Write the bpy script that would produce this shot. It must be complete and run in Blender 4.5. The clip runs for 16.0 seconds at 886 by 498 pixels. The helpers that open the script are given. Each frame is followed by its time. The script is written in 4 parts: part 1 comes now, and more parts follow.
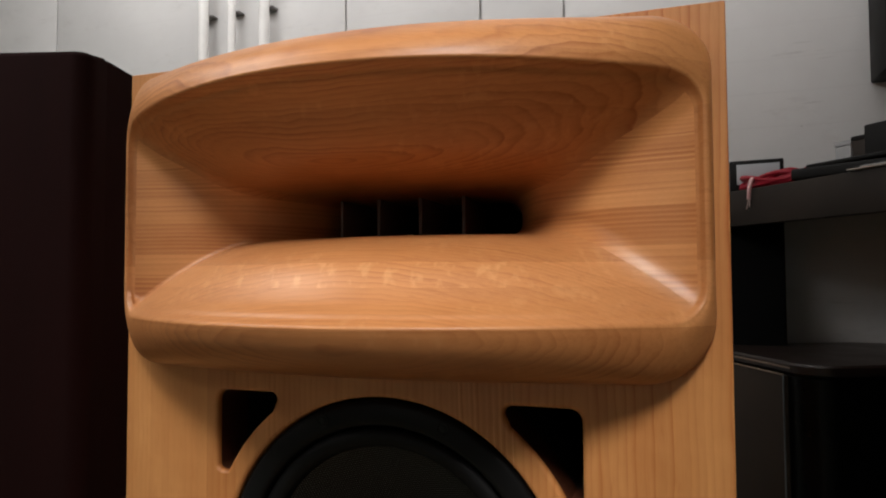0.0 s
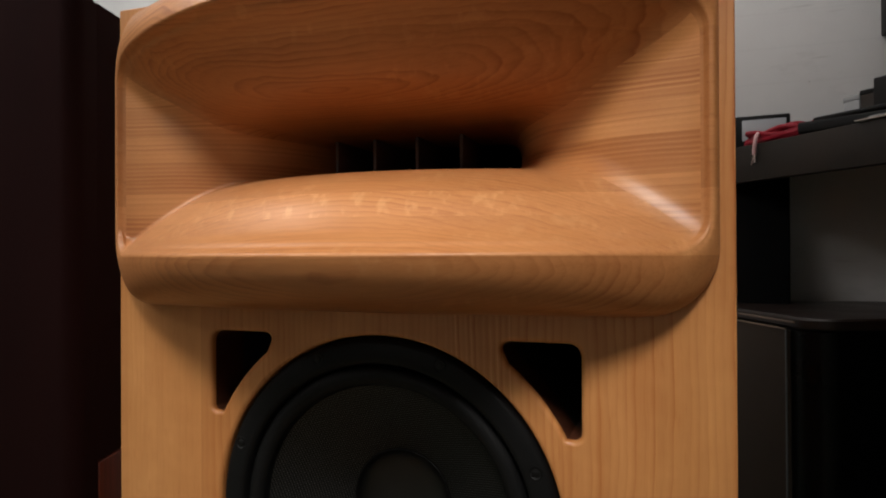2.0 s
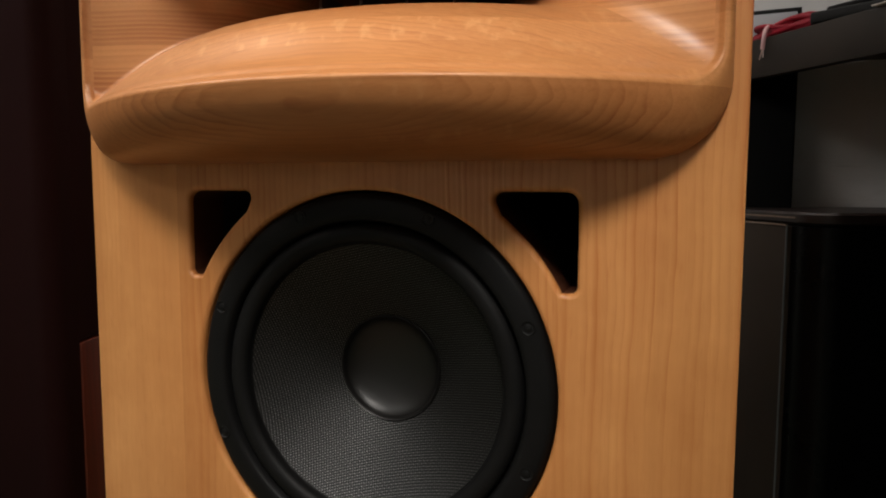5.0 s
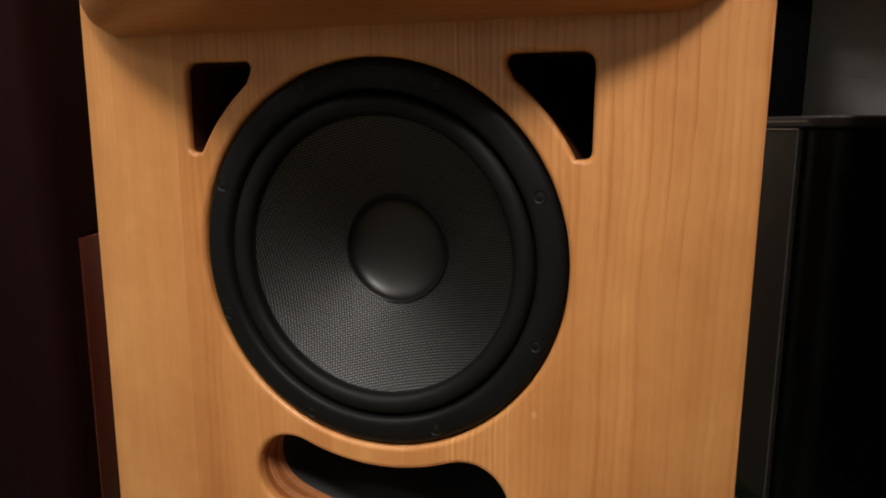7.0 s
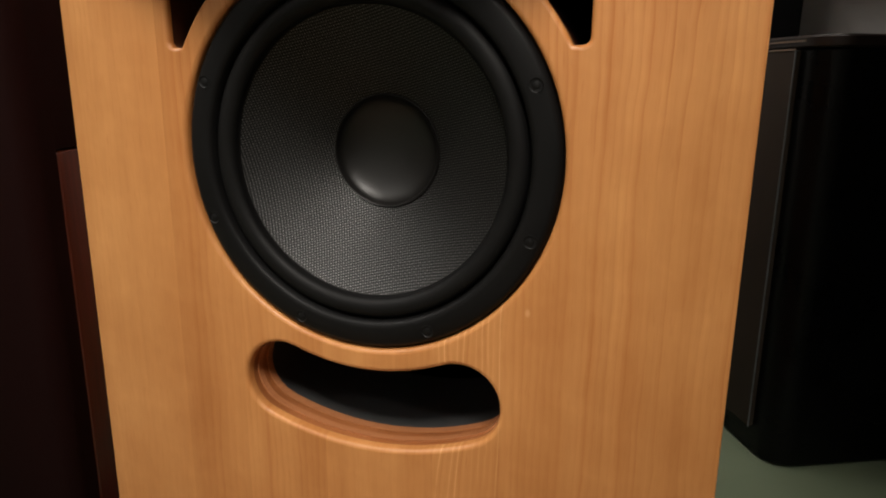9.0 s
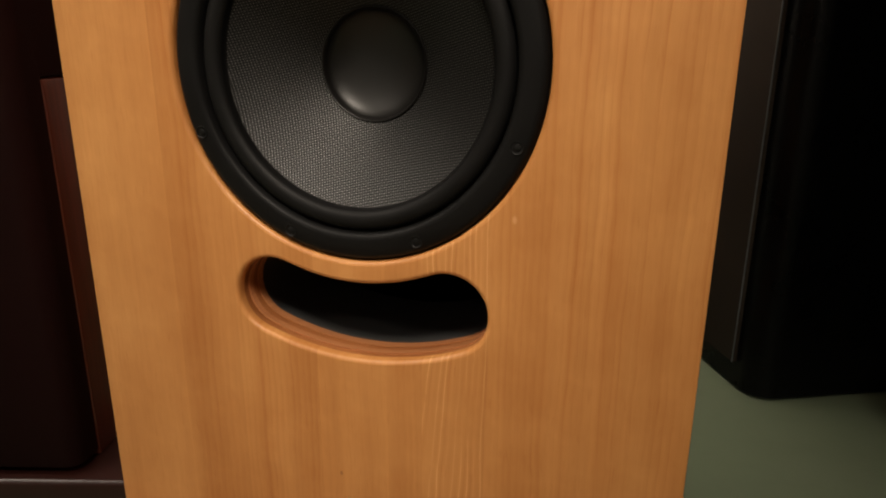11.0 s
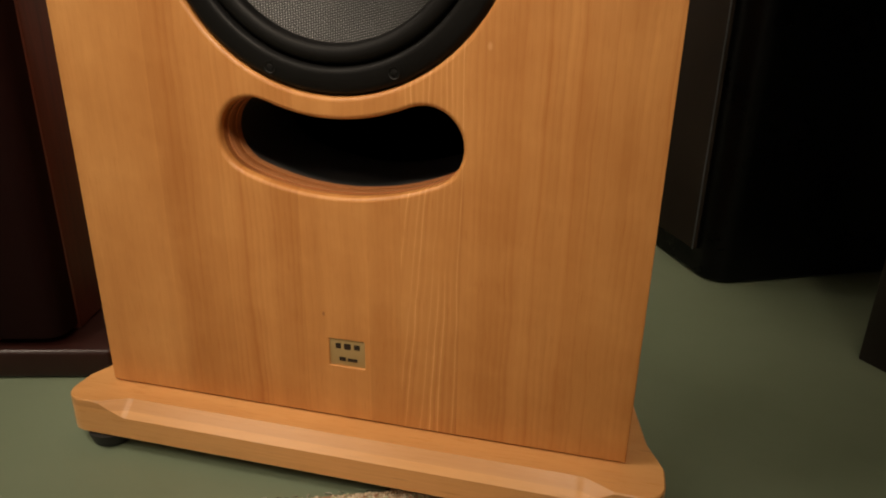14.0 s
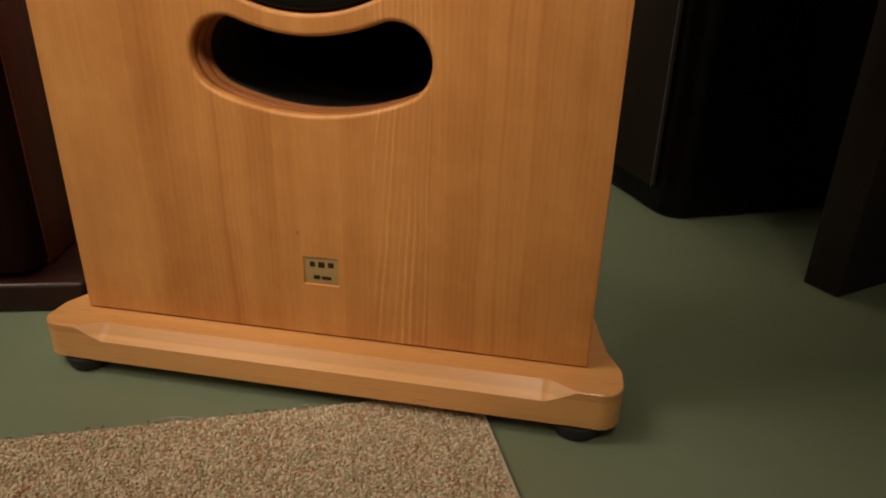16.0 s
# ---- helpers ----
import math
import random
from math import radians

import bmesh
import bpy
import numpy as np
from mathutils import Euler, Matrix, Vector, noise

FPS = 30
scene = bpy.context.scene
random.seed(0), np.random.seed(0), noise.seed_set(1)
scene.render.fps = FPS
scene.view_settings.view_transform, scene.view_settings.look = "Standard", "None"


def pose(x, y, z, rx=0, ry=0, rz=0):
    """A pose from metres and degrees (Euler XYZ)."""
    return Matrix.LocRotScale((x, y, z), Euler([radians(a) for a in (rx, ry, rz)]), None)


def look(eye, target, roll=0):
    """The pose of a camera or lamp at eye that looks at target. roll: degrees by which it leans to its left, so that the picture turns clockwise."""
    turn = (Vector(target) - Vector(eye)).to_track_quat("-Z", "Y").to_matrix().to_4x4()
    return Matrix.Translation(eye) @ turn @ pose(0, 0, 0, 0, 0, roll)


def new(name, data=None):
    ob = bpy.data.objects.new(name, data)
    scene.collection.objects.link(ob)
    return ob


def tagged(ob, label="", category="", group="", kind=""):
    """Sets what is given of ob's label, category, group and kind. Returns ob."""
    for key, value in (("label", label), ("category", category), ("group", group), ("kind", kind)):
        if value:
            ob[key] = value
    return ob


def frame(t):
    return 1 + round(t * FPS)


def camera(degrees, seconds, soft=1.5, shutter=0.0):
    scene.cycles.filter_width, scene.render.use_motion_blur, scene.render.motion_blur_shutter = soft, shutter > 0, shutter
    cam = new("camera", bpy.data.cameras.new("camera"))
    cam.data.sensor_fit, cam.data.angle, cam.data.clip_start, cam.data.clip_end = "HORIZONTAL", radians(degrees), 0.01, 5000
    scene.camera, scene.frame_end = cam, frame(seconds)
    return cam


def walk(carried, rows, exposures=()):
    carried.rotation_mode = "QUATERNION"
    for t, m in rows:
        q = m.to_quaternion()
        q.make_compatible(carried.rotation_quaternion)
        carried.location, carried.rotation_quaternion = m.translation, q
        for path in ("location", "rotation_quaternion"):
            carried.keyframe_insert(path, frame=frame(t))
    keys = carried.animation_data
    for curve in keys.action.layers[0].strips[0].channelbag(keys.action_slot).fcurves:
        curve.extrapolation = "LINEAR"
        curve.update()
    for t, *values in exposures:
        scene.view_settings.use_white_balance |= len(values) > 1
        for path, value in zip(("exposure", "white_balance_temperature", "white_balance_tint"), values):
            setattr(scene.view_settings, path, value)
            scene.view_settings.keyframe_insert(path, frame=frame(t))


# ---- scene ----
cam = camera(66.3, 16.0, 2.0)
PATH = [
    (0, (0.304, -0.675, 1.007), (-0.345, 1.215, 1.092), -0.3),
    (0.5, (0.304, -0.67, 0.995), (-0.358, 1.216, 1.068), -0.3),
    (1, (0.304, -0.665, 0.987), (-0.358, 1.222, 1.036), -0.2),
    (1.5, (0.304, -0.66, 0.975), (-0.356, 1.228, 1.007), -0.2),
    (2, (0.304, -0.655, 0.966), (-0.354, 1.234, 0.976), -0.3),
    (2.5, (0.303, -0.647, 0.952), (-0.351, 1.243, 0.94), -0.3),
    (3, (0.304, -0.639, 0.939), (-0.352, 1.25, 0.904), -0.3),
    (3.5, (0.302, -0.631, 0.924), (-0.347, 1.259, 0.85), -0.2),
    (6, (0.291, -0.612, 0.846), (-0.349, 1.266, 0.591), 0.3),
    (6.5, (0.287, -0.611, 0.827), (-0.347, 1.262, 0.523), 0.3),
    (7, (0.283, -0.608, 0.81), (-0.346, 1.259, 0.462), 0.3),
    (7.5, (0.281, -0.604, 0.793), (-0.338, 1.257, 0.402), 0.3),
    (8, (0.28, -0.602, 0.779), (-0.326, 1.257, 0.36), 0.3),
    (8.5, (0.278, -0.601, 0.765), (-0.318, 1.254, 0.314), 0.3),
    (9, (0.277, -0.603, 0.754), (-0.307, 1.248, 0.271), 0.5),
    (11.5, (0.287, -0.63, 0.683), (-0.25, 1.201, 0.085), 0.5),
    (12, (0.286, -0.64, 0.663), (-0.234, 1.188, 0.04), 0.7),
    (12.5, (0.286, -0.652, 0.644), (-0.215, 1.171, -0.008), 0.8),
    (13, (0.289, -0.662, 0.629), (-0.2, 1.155, -0.049), 0.7),
    (13.5, (0.292, -0.678, 0.609), (-0.174, 1.139, -0.088), 0.8),
    (14, (0.293, -0.687, 0.596), (-0.146, 1.125, -0.128), 1.0),
    (14.5, (0.297, -0.703, 0.577), (-0.111, 1.108, -0.167), 1.1),
    (15, (0.301, -0.716, 0.566), (-0.085, 1.089, -0.203), 1.1),
    (15.5, (0.298, -0.73, 0.561), (-0.051, 1.072, -0.234), 1.4),
    (16, (0.299, -0.74, 0.553), (-0.028, 1.058, -0.261), 1.5),
]
EXPOSURES = [(0.0, -0.44, 6100, 10), (3.7, -0.34, 6150, 10), (6.0, -0.06, 6400, 10), (6.7, 0.06, 6350, 10), (9.0, 0.10, 6500, 10.5), (12.0, -0.02, 7700, 13), (14.5, -0.02, 7950, 13), (16.0, -0.23, 7950, 13)]
walk(cam, [(t, look(eye, target, roll)) for t, eye, target, roll in PATH], EXPOSURES)

# ---- world and lamps ----
world = bpy.data.worlds.new("world")
scene.world = world
world.use_nodes = True
world.node_tree.nodes["Background"].inputs[0].default_value = (0.9, 0.92, 1.0, 1)
world.node_tree.nodes["Background"].inputs[1].default_value = 0.005


def unseen_lamp(place, watts, size, size_y, color, tip=0.0):
    lamp = bpy.data.lights.new("unseen_lamp", "AREA")
    lamp.shape, lamp.size, lamp.size_y, lamp.energy, lamp.color = "RECTANGLE", size, size_y, watts, color
    ob = new("unseen_lamp", lamp)
    ob.matrix_world = pose(*place, tip)
    return ob


def ceiling_spot(place, target, watts, degrees, radius, color):
    lamp = bpy.data.lights.new("ceiling_spot", "SPOT")
    lamp.energy, lamp.spot_size, lamp.spot_blend, lamp.shadow_soft_size, lamp.color = watts, radians(degrees), 1.0, radius, color
    ob = new("ceiling_spot", lamp)
    ob.matrix_world = look(place, target)
    return ob


ceiling_spot((0.42, -1.35, 2.54), (0.07, 0.0, 1.00), 335, 32.5, 0.36, (1.0, 0.93, 0.84))
unseen_lamp((-1.60, -0.60, 2.58), 41, 1.50, 0.70, (1.0, 0.95, 0.88))
# added fill from the front left, no known fixture
unseen_lamp((-1.60, -2.20, 2.58), 18, 1.20, 0.40, (1.0, 0.95, 0.88))
# added lamp turned at the south wall for soft bounced fill
unseen_lamp((-1.20, -4.00, 2.56), 28, 2.40, 0.30, (1.0, 0.95, 0.88), -40)
# added wash tipped at the north wall to brighten that wall alone
unseen_lamp((-0.40, 0.70, 2.56), 29, 2.80, 0.16, (1.0, 0.93, 0.87), 80)


# ---- node helpers ----
class Nodes:
    """A small builder for one material's node tree."""

    def __init__(self, name):
        self.material = bpy.data.materials.new(name)
        self.material.use_nodes = True
        self.tree = self.material.node_tree
        self.bsdf = self.tree.nodes["Principled BSDF"]

    def node(self, kind, **settings):
        n = self.tree.nodes.new(kind)
        for key, value in settings.items():
            setattr(n, key, value)
        return n

    def put(self, value, socket):
        if isinstance(value, bpy.types.NodeSocket):
            self.tree.links.new(value, socket)
        elif value is not None:
            socket.default_value = value

    def math(self, op, a, b=None, c=None):
        n = self.node("ShaderNodeMath", operation=op)
        for value, socket in zip((a, b, c), n.inputs):
            self.put(value, socket)
        return n.outputs[0]

    def coords(self):
        n = self.node("ShaderNodeNewGeometry")
        s = self.node("ShaderNodeSeparateXYZ")
        self.tree.links.new(n.outputs["Position"], s.inputs[0])
        return s.outputs[0], s.outputs[1], s.outputs[2]

    def local(self):
        n = self.node("ShaderNodeTexCoord")
        s = self.node("ShaderNodeSeparateXYZ")
        self.tree.links.new(n.outputs["Object"], s.inputs[0])
        return s.outputs[0], s.outputs[1], s.outputs[2]

    def vector(self, x, y, z):
        n = self.node("ShaderNodeCombineXYZ")
        for value, socket in zip((x, y, z), n.inputs):
            self.put(value, socket)
        return n.outputs[0]

    def noise(self, vector, scale=1.0, detail=2.0, rough=0.5, color=False):
        n = self.node("ShaderNodeTexNoise")
        self.put(vector, n.inputs["Vector"])
        n.inputs["Scale"].default_value, n.inputs["Detail"].default_value, n.inputs["Roughness"].default_value = scale, detail, rough
        return n.outputs["Color" if color else "Fac"]

    def white(self, value):
        n = self.node("ShaderNodeTexWhiteNoise", noise_dimensions="1D")
        self.put(value, n.inputs["W"])
        return n.outputs["Value"]

    def span(self, value, a, b, c=0.0, d=1.0):
        n = self.node("ShaderNodeMapRange")
        for v, socket in zip((value, a, b, c, d), n.inputs):
            self.put(v, socket)
        return n.outputs[0]

    def mix(self, fac, a, b, blend="MIX"):
        n = self.node("ShaderNodeMix", data_type="RGBA", blend_type=blend)
        self.put(fac, n.inputs[0])
        for value, socket in ((a, n.inputs[6]), (b, n.inputs[7])):
            self.put((*value, 1) if isinstance(value, tuple) else value, socket)
        return n.outputs[2]

    def bump(self, height, strength, distance):
        n = self.node("ShaderNodeBump")
        self.put(height, n.inputs["Height"])
        n.inputs["Strength"].default_value, n.inputs["Distance"].default_value = strength, distance
        self.tree.links.new(n.outputs[0], self.bsdf.inputs["Normal"])

    def done(self, color=None, rough=None, metal=None, specular=None, coat=None, coat_rough=0.2):
        color = (*color, 1) if isinstance(color, tuple) and len(color) == 3 else color
        for name, value in (("Base Color", color), ("Roughness", rough), ("Metallic", metal), ("Specular IOR Level", specular), ("Coat Weight", coat)):
            self.put(value, self.bsdf.inputs[name])
        if coat:
            self.bsdf.inputs["Coat Roughness"].default_value = coat_rough
        return self.material


def lacquered_pine(name, along, edges, pale, deep, ring, seed, contrast=1.0, rough=0.36, fine_lines=0.5):
    """Glued boards of pine under satin lacquer. along: the axis of the grain (0 x, 1 y, 2 z); edges: where boards meet, along the axis that
    they are laid side by side on; ring: metres between year rings."""
    m = Nodes(name)
    axes = m.coords()
    side, length, depth = {2: (axes[0], axes[2], axes[1]), 0: (axes[2], axes[0], axes[1]), 1: (axes[0], axes[1], axes[2])}[along]
    index = 0.0
    for e in edges:
        index = m.math("ADD", index, m.math("GREATER_THAN", side, e))
    r1 = m.white(m.math("ADD", index, seed + 0.37))
    busyness = m.span(r1, 0, 1, 0.35, 1.0)
    r2 = m.white(m.math("ADD", index, seed + 17.71))
    r3 = m.white(m.math("ADD", index, seed + 43.19))
    # a slow waviness of the trunk, long along the grain
    slow = m.noise(m.vector(m.math("MULTIPLY", side, 5.0), m.math("MULTIPLY", length, 1.4), m.math("ADD", r1, m.math("MULTIPLY", depth, 5.0))), 1.0, 2.0)
    fine = m.noise(m.vector(m.math("MULTIPLY", side, 30.0), m.math("MULTIPLY", length, 5.0), m.math("MULTIPLY", depth, 30.0)), 1.0, 3.0)
    a = m.math("ADD", m.math("SUBTRACT", side, m.span(r1, 0, 1, -0.30, 0.30)), m.span(slow, 0, 1, -0.055, 0.055))
    b = m.math("ADD", m.math("ADD", m.math("ADD", depth, m.span(r2, 0, 1, 0.01, 0.09)), m.math("MULTIPLY", length, m.span(r3, 0, 1, -0.05, 0.05))), m.span(slow, 0, 1, 0.04, -0.04))
    radius = m.math("SQRT", m.math("ADD", m.math("MULTIPLY", a, a), m.math("MULTIPLY", b, b)))
    radius = m.math("ADD", radius, m.span(fine, 0, 1, -0.0012, 0.0012))
    turns = m.math("DIVIDE", radius, ring)
    rings = m.math("FRACT", turns)
    width = m.white(m.math("FLOOR", turns))
    late = m.math("MULTIPLY", m.math("MULTIPLY", m.math("POWER", rings, 2.2), m.span(rings, 1.0, 0.93)), m.span(width, 0, 1, 0.25, 1.0))
    pores = m.noise(m.vector(m.math("MULTIPLY", side, 900.0), m.math("MULTIPLY", length, 22.0), m.math("MULTIPLY", depth, 900.0)), 1.0, 2.0)
    blotch = m.noise(m.vector(m.math("MULTIPLY", side, 9.0), m.math("MULTIPLY", length, 3.0), m.math("MULTIPLY", depth, 9.0)), 1.0, 3.0)
    patchy = m.noise(m.vector(m.math("MULTIPLY", side, 14.0), m.math("MULTIPLY", length, 2.0), m.math("ADD", m.math("MULTIPLY", depth, 14.0), 7.0)), 1.0, 2.0)
    bands = m.noise(m.vector(m.math("MULTIPLY", side, 55.0), m.math("MULTIPLY", length, 1.1), m.math("MULTIPLY", depth, 55.0)), 1.0, 2.0)
    show = m.math("MULTIPLY", late, m.math("MULTIPLY", m.math("MULTIPLY", m.span(patchy, 0.35, 0.7, 0.25, 1.0), busyness), 0.95 * contrast))
    show = m.math("ADD", show, m.span(bands, 0.35, 0.75, 0.0, 0.15))
    colour = m.mix(show, pale, deep)
    # bundles of fine dark and pale lines, board by board
    sway = m.noise(m.vector(m.math("MULTIPLY", side, 9.0), m.math("MULTIPLY", length, 2.4), m.math("MULTIPLY", depth, 9.0)), 1.0, 2.0)
    swayed = m.math("ADD", side, m.span(sway, 0, 1, -0.011, 0.011))
    lines = m.noise(m.vector(m.math("MULTIPLY", swayed, 330.0), m.math("MULTIPLY", length, 2.6), m.math("MULTIPLY", depth, 14.0)), 1.0, 2.0, 0.6)
    bundle = m.noise(m.vector(m.math("MULTIPLY", swayed, 42.0), m.math("MULTIPLY", length, 1.8), m.math("ADD", m.math("MULTIPLY", depth, 5.0), r2)), 1.0, 2.0)
    bundle = m.math("MULTIPLY", m.span(bundle, 0.45, 0.62), busyness)
    colour = m.mix(m.math("MULTIPLY", m.span(lines, 0.50, 0.60), m.math("MULTIPLY", bundle, 0.9 * fine_lines)), colour, deep)
    colour = m.mix(m.math("MULTIPLY", m.span(lines, 0.46, 0.38), m.math("MULTIPLY", bundle, fine_lines)), colour, tuple(min(1.0, c * k) for c, k in zip(pale, (1.22, 1.32, 1.5))))
    # short resin ticks along the grain
    ticks = m.noise(m.vector(m.math("MULTIPLY", side, 260.0), m.math("MULTIPLY", length, 17.0), m.math("MULTIPLY", depth, 260.0)), 1.0, 1.0)
    colour = m.mix(m.span(ticks, 0.70, 0.78, 0.0, 0.3), colour, tuple(0.5 * c for c in deep))
    colour = m.mix(m.span(pores, 0.45, 0.75, 0.0, 0.16 * contrast), colour, deep)
    tone = m.math("ADD", m.span(r3, 0, 1, 0.88, 1.12), m.span(blotch, 0.25, 0.75, -0.11, 0.11))
    colour = m.mix(1.0, colour, m.vector(tone, m.math("POWER", tone, 1.25), m.math("POWER", tone, 1.6)), "MULTIPLY")
    m.bump(m.math("ADD", m.math("MULTIPLY", late, 0.6), m.math("MULTIPLY", pores, 0.5)), 0.12, 0.0006)
    return m.done(colour, m.span(pores, 0.3, 0.8, rough, rough + 0.1), specular=0.45, coat=0.10, coat_rough=0.28)


def glued_boards(name, along, edges, tones, dark, light, ring, base, late, glare, fan=None, swell=None, streaks=(), flecks=(), rough=0.36, warp=1.0):
    """Flush glued boards of pine under satin lacquer, described board by board: tones (brightness), dark (strength of the year lines) and
    light (strength of pale lines). fan: (board, seam, foot, gain), a board whose lines spread away from a seam towards its foot; swell: the
    stretch along the grain over which the year lines grow stronger; streaks: (place, half width, strength) of reddish heartwood bands."""
    m = Nodes(name)
    axes = m.coords()
    side, length, depth = {2: (axes[0], axes[2], axes[1]), 0: (axes[2], axes[0], axes[1]), 1: (axes[2], axes[1], axes[0])}[along]
    far = m.math("MULTIPLY", depth, 4.0)
    index = 0.0
    drift = m.noise(m.vector(m.math("MULTIPLY", length, 3.0), 0.0, far), 1.0, 2.0)
    joint = m.math("ADD", side, m.span(drift, 0, 1, -0.0008, 0.0008))
    for e in edges:
        index = m.math("ADD", index, m.math("GREATER_THAN", joint, e))

    def pick(values):
        total = 0.0
        for k, v in enumerate(values):
            total = m.math("ADD", total, m.math("MULTIPLY", m.math("COMPARE", index, float(k), 0.1), v))
        return total

    r1 = m.white(m.math("ADD", index, 5.3))
    shift = m.math("MULTIPLY", r1, 9.0)
    slow = m.noise(m.vector(m.math("MULTIPLY", side, 6.0), m.math("MULTIPLY", length, 1.0), m.math("ADD", shift, far)), 1.0, 2.0)
    mid = m.noise(m.vector(m.math("MULTIPLY", side, 22.0), m.math("MULTIPLY", length, 7.0), m.math("ADD", shift, far)), 1.0, 2.0)
    small = m.noise(m.vector(m.math("MULTIPLY", side, 70.0), m.math("MULTIPLY", length, 26.0), far), 1.0, 2.0)
    bend = m.math("ADD", m.span(slow, 0, 1, -0.011 * warp, 0.011 * warp), m.math("ADD", m.span(mid, 0, 1, -0.0052 * warp, 0.0052 * warp), m.span(small, 0, 1, -0.0011, 0.0011)))
    across = m.math("ADD", side, bend)
    pitch = m.math("MULTIPLY", m.span(r1, 0, 1, 0.75, 1.35), ring)
    if fan:
        board, seam, foot, gain = fan
        here = m.math("COMPARE", index, float(board), 0.1)
        opened = m.math("ADD", 1.0, m.math("MULTIPLY", m.span(length, foot + 0.36, foot, 0.0, gain), here))
        across = m.math("ADD", m.math("DIVIDE", m.math("SUBTRACT", across, seam), opened), seam)
    turns = m.math("DIVIDE", across, pitch)
    rings = m.math("FRACT", turns)
    strong = m.white(m.math("ADD", m.math("FLOOR", turns), shift))
    line = m.math("MULTIPLY", m.math("MULTIPLY", m.math("POWER", rings, 3.0), m.span(rings, 1.0, 0.90)), m.span(strong, 0, 1, 0.15, 1.25))
    patchy = m.noise(m.vector(m.math("MULTIPLY", side, 34.0), m.math("MULTIPLY", length, 5.0), m.math("ADD", far, 3.0)), 1.0, 3.0)
    amount = m.math("MULTIPLY", m.math("MULTIPLY", line, m.span(patchy, 0.32, 0.68, 0.25, 1.15)), pick(dark))
    if swell:
        amount = m.math("MULTIPLY", amount, m.span(length, swell[0], swell[1], 1.0, swell[2]))
    colour = m.mix(m.math("MINIMUM", amount, 1.0), base, late)
    pale_line = m.math("MULTIPLY", m.math("POWER", m.math("SUBTRACT", 1.0, m.math("ABSOLUTE", m.span(rings, 0.05, 0.55, -1.0, 1.0))), 2.5), m.span(strong, 0.1, 0.8, 0.15, 1.0))
    colour = m.mix(m.math("MULTIPLY", m.math("MULTIPLY", pale_line, m.span(patchy, 0.30, 0.52)), pick(light)), colour, glare)
    for place, half, strength in streaks:
        off = m.math("ABSOLUTE", m.math("SUBTRACT", across, place))
        colour = m.mix(m.math("MULTIPLY", m.span(off, half, 0.0, 0.0, strength), m.span(patchy, 0.30, 0.55, 0.35, 1.0)), colour, late)
    # short resin ticks and fine pores along the grain
    pores = m.noise(m.vector(m.math("MULTIPLY", side, 700.0), m.math("MULTIPLY", length, 30.0), m.math("MULTIPLY", depth, 200.0)), 1.0, 2.0)
    ticks = m.noise(m.vector(m.math("MULTIPLY", across, 300.0), m.math("MULTIPLY", length, 34.0), far), 1.0, 1.0)
    colour = m.mix(m.span(ticks, 0.62, 0.76, 0.0, 0.20), colour, late)
    colour = m.mix(m.span(pores, 0.45, 0.75, 0.0, 0.14), colour, late)
    # soft bands along the grain, cloudy figure, and a silky shimmer across it
    bands = m.noise(m.vector(m.math("MULTIPLY", across, 38.0), m.math("MULTIPLY", length, 1.2), m.math("ADD", far, shift)), 1.0, 2.0)
    cloud = m.noise(m.vector(m.math("MULTIPLY", side, 10.0), m.math("MULTIPLY", length, 6.0), m.math("ADD", far, 8.0)), 1.0, 4.0, 0.6)
    silk = m.noise(m.vector(m.math("ADD", m.math("MULTIPLY", side, 22.0), m.math("MULTIPLY", length, 9.0)), m.math("MULTIPLY", length, 30.0), far), 1.0, 2.0)
    tone = m.math("ADD", pick(tones), m.math("ADD", m.span(bands, 0.3, 0.7, -0.075, 0.075), m.math("ADD", m.span(cloud, 0.3, 0.7, -0.10, 0.10), m.span(silk, 0.5, 0.75, 0.0, 0.045))))
    colour = m.mix(1.0, colour, m.vector(tone, m.math("POWER", tone, 1.5), m.math("POWER", tone, 2.0)), "MULTIPLY")
    for at_side, at_length, reach, shade in flecks:
        away = m.math("ADD", m.math("POWER", m.math("SUBTRACT", side, at_side), 2.0), m.math("POWER", m.math("MULTIPLY", m.math("SUBTRACT", length, at_length), 0.6), 2.0))
        colour = m.mix(m.span(away, reach * reach, 0.0, 0.0, 0.6), colour, shade)
    m.bump(m.math("ADD", m.math("MULTIPLY", line, 0.5), m.math("MULTIPLY", pores, 0.5)), 0.12, 0.0006)
    return m.done(colour, m.span(pores, 0.3, 0.8, rough, rough + 0.1), specular=0.45, coat=0.10, coat_rough=0.28)


